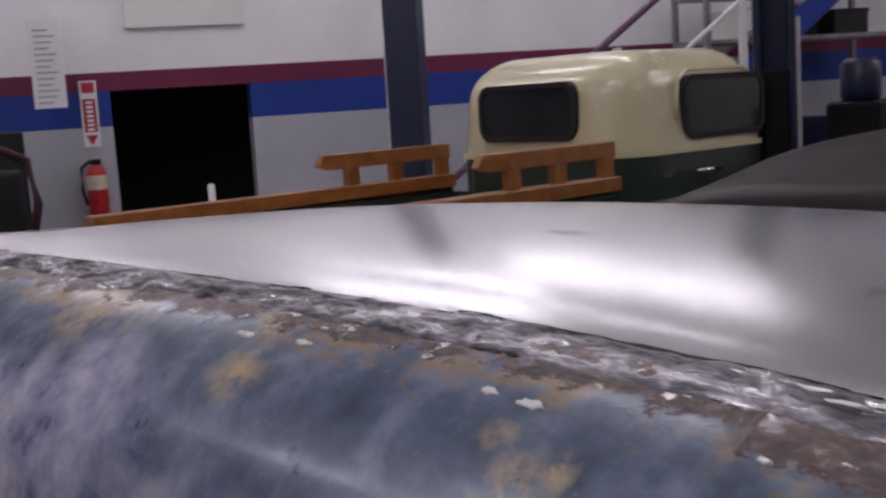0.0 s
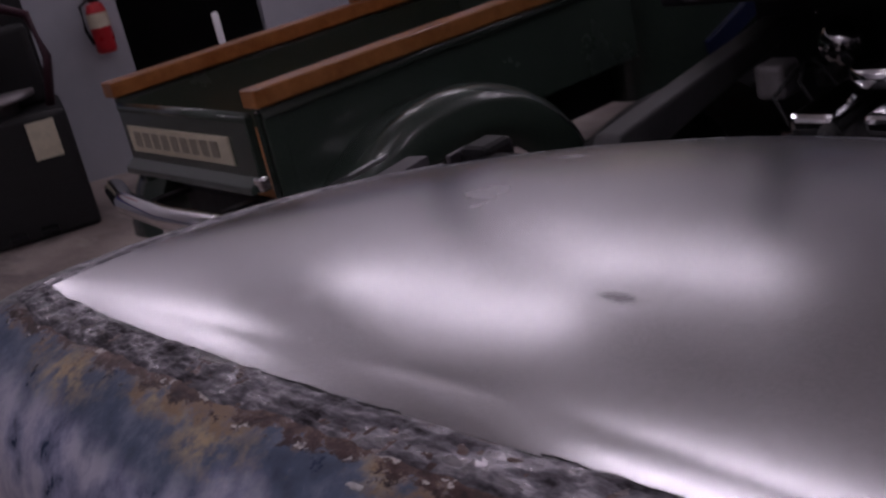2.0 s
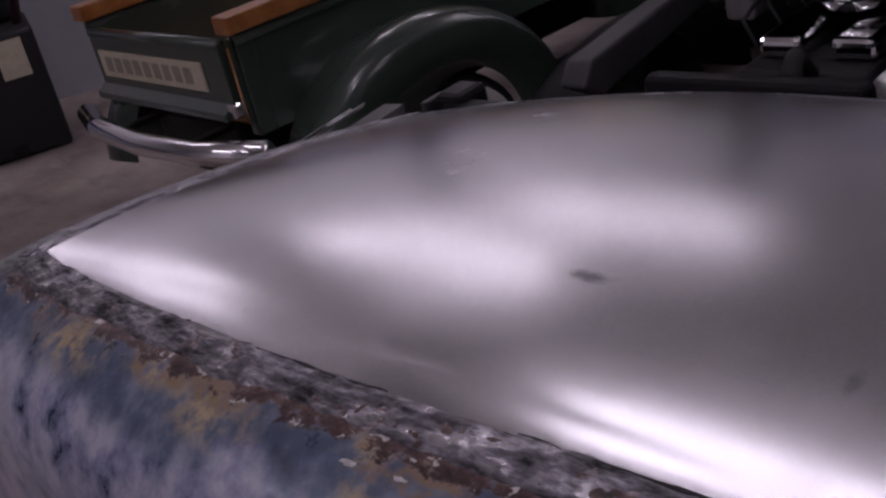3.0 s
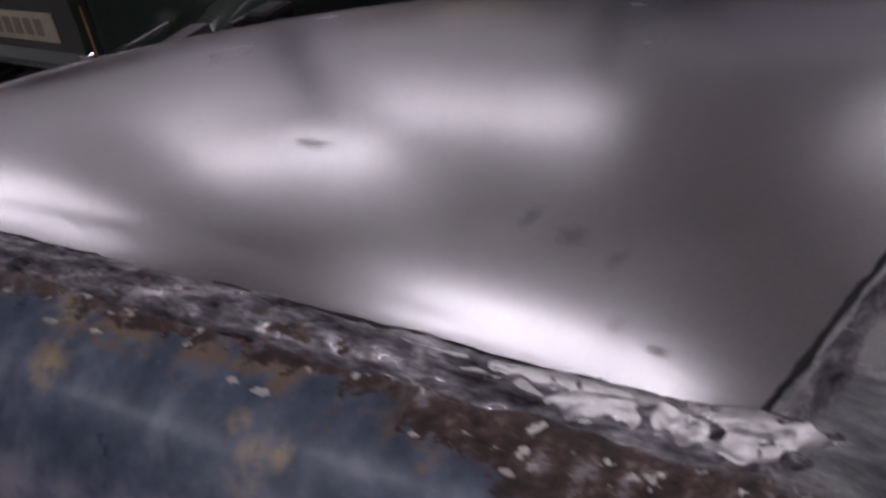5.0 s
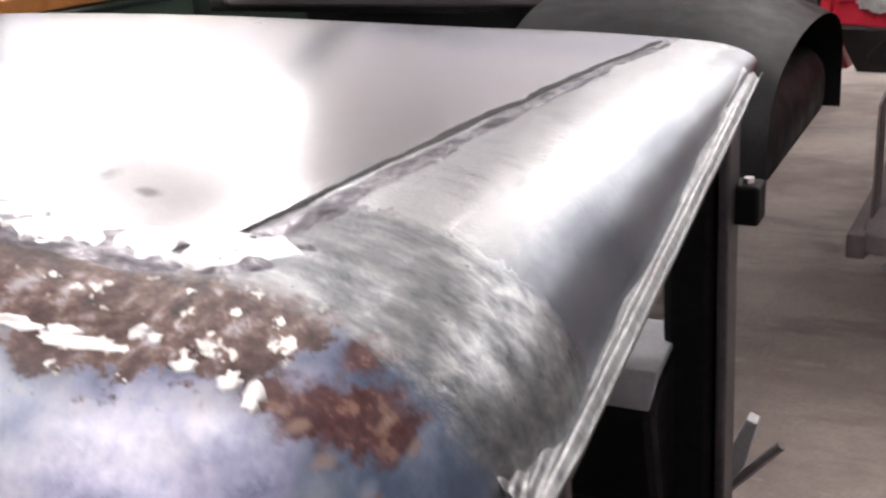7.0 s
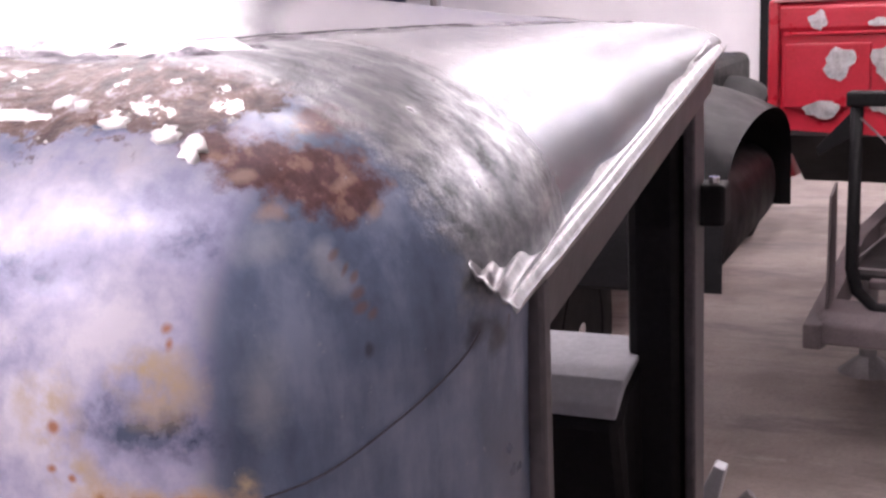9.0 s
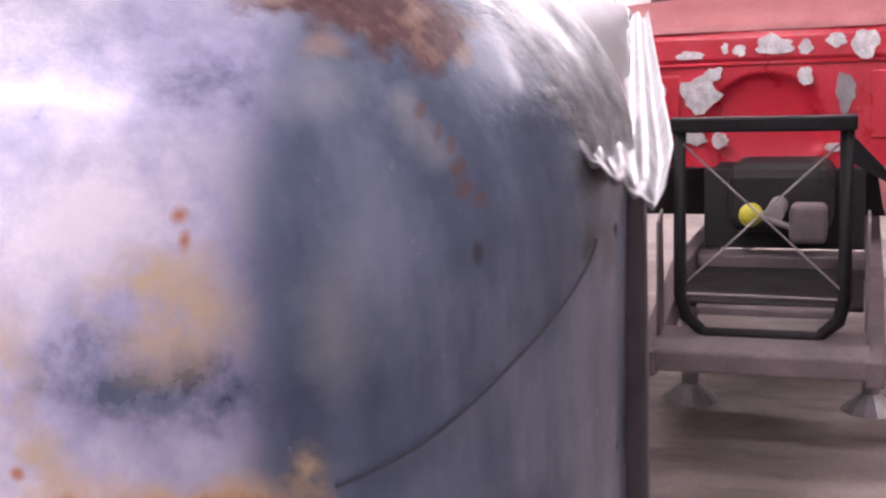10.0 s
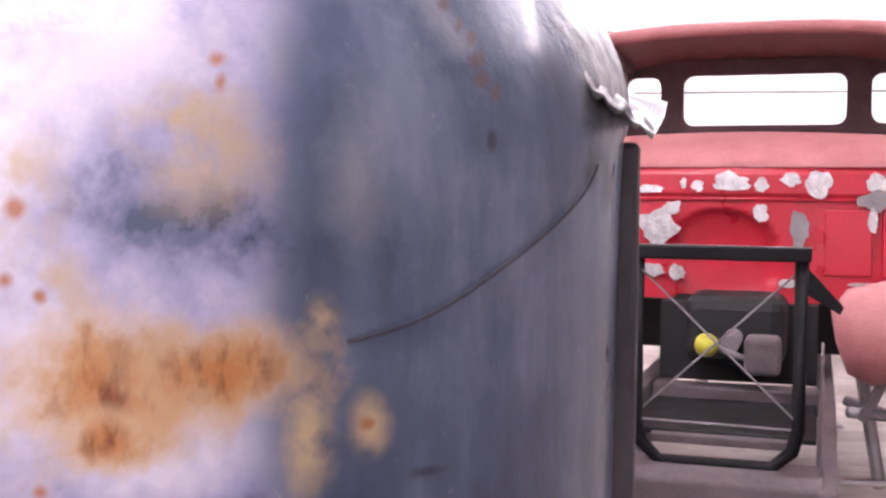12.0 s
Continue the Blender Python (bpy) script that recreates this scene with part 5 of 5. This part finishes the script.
part("red_arrow", prism([(-0.04, 1.36), (0.04, 1.36), (0.0, 1.29)], "y", -0.003, 0.001), SIGN_RED, sign)
chart = thing("wall_chart", "tall white notice sheet with small unreadable lines", "notice", WALL_M @ Matrix.Translation((-0.86, -0.30, 0)))
part("sheet", bm_box((-0.10, 0, 1.55), (0.10, 0.012, 2.12), 0.002), WALL_WHITE, chart)
for k in range(13):
    part("text_bar", bm_box((-0.07, -0.003, 1.58 + 0.038 * k), (0.02 + 0.04 * ((k * 7) % 3) / 2, 0.001, 1.59 + 0.038 * k)), GREY_LIGHT, chart)
part("hanger", bm_bar((0, 0.012, 2.0), (0, 0.30, 2.0), 0.02), GREY_METAL, chart)
peg = thing("white_post", "short white post standing by the doorway", "post", Matrix.Translation((-4.71, 3.11, 0)))
part("pole", bm_lathe([(0.0, 0.0), (0.10, 0.0), (0.10, 0.01), (0.02, 0.02), (0.02, 1.06), (0.0, 1.07)], 16), WALL_WHITE, peg, smooth=True)
board = thing("wall_board", "large white board framed on the upper wall", "board", WALL_M @ Matrix.Translation((0.1, -0.025, 0)))
part("panel", bm_box((-0.45, 0, 2.05), (0.35, 0.02, 2.7), 0.004), DOOR_WHITE, board)

# ---- blue two-post lift ----


def lift_post(m):
    t = thing("lift_post", "dark blue steel vehicle lift post bolted to the floor", "vehicle lift", m, "lift posts")
    part("column", prism([(-0.10, -0.09), (0.10, -0.09), (0.10, 0.09), (0.065, 0.09), (0.065, -0.05), (-0.065, -0.05), (-0.065, 0.09), (-0.10, 0.09)], "z", 0.02, 3.6, 0.006), LIFT_BLUE, t)
    part("base_plate", bm_box((-0.28, -0.26, 0.0), (0.28, 0.26, 0.02), 0.003), LIFT_BLUE, t)
    cr = part("carriage", bm_box((-0.06, -0.04, 0.75), (0.06, 0.11, 1.5), 0.008), BLACK, t)
    part("cable_cover", bm_box((-0.125, -0.03, 0.9), (-0.102, 0.03, 1.75), 0.004), WALL_WHITE, t)
    part("collar", bm_box((-0.115, -0.105, 2.05), (0.115, 0.105, 2.10), 0.004), GREY_METAL, t)
    part("gusset", prism([(0.12, 0.02), (0.34, 0.02), (0.12, 0.42)], "x", -0.01, 0.01), LIFT_BLUE, t)
    part("lift_arm", bm_bar((0.0, 0.1, 0.8), (0.45, 0.7, 0.55), 0.09, 0.10, 0.01), LIFT_BLUE, cr)
    return t


lift_post(Matrix.Translation((-4.19, 4.18, 0)) @ Matrix.Rotation(radians(30), 4, "Z"))
lift_post(Matrix.Translation((-2.17, 4.78, 0)) @ Matrix.Rotation(radians(210), 4, "Z"))
pu = thing("lift_power_unit", "dark hydraulic power unit beside the lift post", "power unit", Matrix.Translation((-1.86, 5.08, 0)))
part("tank", bm_box((-0.14, -0.12, 0.87), (0.14, 0.12, 1.32), 0.03, 3), BLACK, pu)
part("motor", bm_lathe([(0.0, 1.32), (0.09, 1.32), (0.10, 1.34), (0.10, 1.50), (0.07, 1.53), (0.0, 1.53)], 20), LIFT_BLUE, pu, smooth=True)
part("mount", bm_box((-0.30, -0.05, 0.0), (-0.12, 0.05, 1.25), 0.006), LIFT_BLUE, pu)
part("valve_lever", bm_bar((0.14, 0, 1.15), (0.24, -0.03, 1.18), 0.025, segs=8), BLACK, pu)

# ---- stair to the upper floor ----
stair = thing("staircase", "white steel staircase with blue stringer and purple handrail", "staircase", WALL_M @ Matrix.Translation((1.75, -0.95, 0)))
NST = 15
for k in range(NST):
    part("tread", bm_box((k * 0.24, 0.0, 0.18 * (k + 1) - 0.03), (k * 0.24 + 0.27, 0.80, 0.18 * (k + 1)), 0.004), GREY_METAL, stair)
for y in (-0.03, 0.80):
    part("stringer", prism([(-0.10, 0.0), (0.12, 0.0), (NST * 0.24 + 0.1, NST * 0.18 - 0.06), (NST * 0.24 + 0.1, NST * 0.18 + 0.17)], "y", y, y + 0.03, 0.003), BLUE if y < 0 else DOOR_WHITE, stair, "blue painted stringer" if y < 0 else "white stringer")
for k in range(0, NST, 4):
    part("baluster", bm_box((k * 0.24 + 0.04, -0.075, 0.18 * k), (k * 0.24 + 0.09, -0.03, 0.18 * k + 1.0), 0.004), DOOR_WHITE, stair)
part("handrail", bm_bar((-0.9, -0.06, 0.42), (NST * 0.24, -0.06, NST * 0.18 + 0.98), 0.05, segs=12), PURPLE, stair, "purple painted handrail")
part("mid_rail", bm_bar((0.0, -0.055, 0.55), (NST * 0.24, -0.055, NST * 0.18 + 0.50), 0.035, segs=10), DOOR_WHITE, stair)
shelf = thing("storage_shelf", "grey shelf with dark boxes below the stairs", "shelf", WALL_M @ Matrix.Translation((4.3, -0.75, 0)))
for z in (0.3, 1.0, 1.72, 2.05):
    part("board", bm_box((-0.7, 0, z), (0.9, 0.5, z + 0.03), 0.003), GREY_METAL, shelf)
for x in (-0.7, 0.86):
    for y in (0.0, 0.46):
        part("upright", bm_box((x, y, 0), (x + 0.04, y + 0.04, 2.4), 0.003), GREY_METAL, shelf)
for x, w, h, mt in ((-0.5, 0.25, 0.2, DOOR_WHITE), (-0.1, 0.35, 0.24, BLACK), (0.4, 0.3, 0.18, MACHINE)):
    bx = thing("storage_box", "closed dark box on the grey shelf" if mt is not DOOR_WHITE else "white carton on the grey shelf", "box", WALL_M @ Matrix.Translation((4.3 + x, -0.7, 1.75)), "boxes on the shelf")
    part("carton", bm_box((0, 0, 0), (w, 0.3, h), 0.006), mt, bx)
    part("lid", bm_box((-0.006, -0.006, h - 0.03), (w + 0.006, 0.306, h + 0.004), 0.004), mt, bx)

# ---- dark machine by the wall ----
mach = thing("tyre_machine", "dark tyre-changing machine with red guard and cream label", "machine", Matrix.Translation((-5.95, 2.25, 0)) @ Matrix.Rotation(radians(65), 4, "Z"))
part("cabinet", bm_box((-0.40, -0.32, 0.0), (0.40, 0.32, 0.72), 0.03, 3), MACHINE, mach)
part("rear_housing", bm_box((-0.38, 0.02, 0.72), (0.34, 0.30, 1.20), 0.04, 3), MACHINE, mach)
part("turntable", bm_lathe([(0.0, 0.72), (0.16, 0.72), (0.16, 0.78), (0.27, 0.80), (0.27, 0.83), (0.0, 0.84)], 28), GREY_METAL, mach, smooth=True)
part("column", bm_box((0.20, 0.10, 0.72), (0.36, 0.28, 1.42), 0.015), MACHINE, mach)
arm = part("swing_arm", bm_bar((0.28, 0.18, 1.30), (-0.15, -0.02, 1.32), 0.08, 0.09, 0.01), BLACK, mach)
part("mount_head", bm_bar((-0.12, 0.0, 1.34), (-0.12, 0.0, 0.95), 0.045, segs=12), CHROME, arm)
part("motor_housing", bm_lathe([(0.0, 0.0), (0.15, 0.0), (0.17, 0.03), (0.17, 0.25), (0.13, 0.30), (0.0, 0.30)], 24, Matrix.Translation((-0.05, -0.05, 0.98)) @ Matrix.Rotation(radians(70), 4, "X")), MACHINE, mach, smooth=True)
part("guard", bm_tube([(0.33, -0.10, 0.70), (0.40, -0.14, 1.0), (0.36, -0.10, 1.25), (0.22, -0.05, 1.32)], 0.028, 10), DARK_MAROON, mach, "dull red tubular guard", True)
part("label_plate", bm_box((0.16, -0.328, 0.46), (0.32, -0.318, 0.68), 0.003), LABEL, mach, "cream label plate")
part("gauge", bm_lathe([(0.0, 0.02), (0.05, 0.02), (0.055, 0.0)], 20, Matrix.Translation((-0.12, -0.30, 1.15)) @ Matrix.Rotation(math.pi / 2, 4, "X")), CHROME, mach, "chrome gauge", True)
for k in range(3):
    part("pedal", bm_box((-0.30 + 0.18 * k, -0.42, 0.05), (-0.20 + 0.18 * k, -0.32, 0.08), 0.008), BLACK, mach)
cab_hose = thing("air_hose_reel", "black air hose hanging from a wall reel", "hose reel", WALL_M @ Matrix.Translation((-1.55, -0.12, 0)))
part("reel", bm_lathe([(0.05, -0.06), (0.17, -0.06), (0.17, -0.05), (0.09, -0.045), (0.09, 0.045), (0.17, 0.05), (0.17, 0.06), (0.05, 0.06)], 28, Matrix.Translation((0, 0, 2.05)) @ Matrix.Rotation(math.pi / 2, 4, "X")), SIGN_RED, cab_hose, smooth=True)
part("hose", bm_tube([(0.1, -0.03, 2.0), (0.11, -0.03, 1.6), (0.09, -0.04, 1.2), (0.13, -0.04, 0.7)], 0.012, 8), RUBBER, cab_hose, smooth=True)
part("bracket", bm_box((-0.03, 0.05, 2.0), (0.03, 0.12, 2.1)), BLACK, cab_hose)
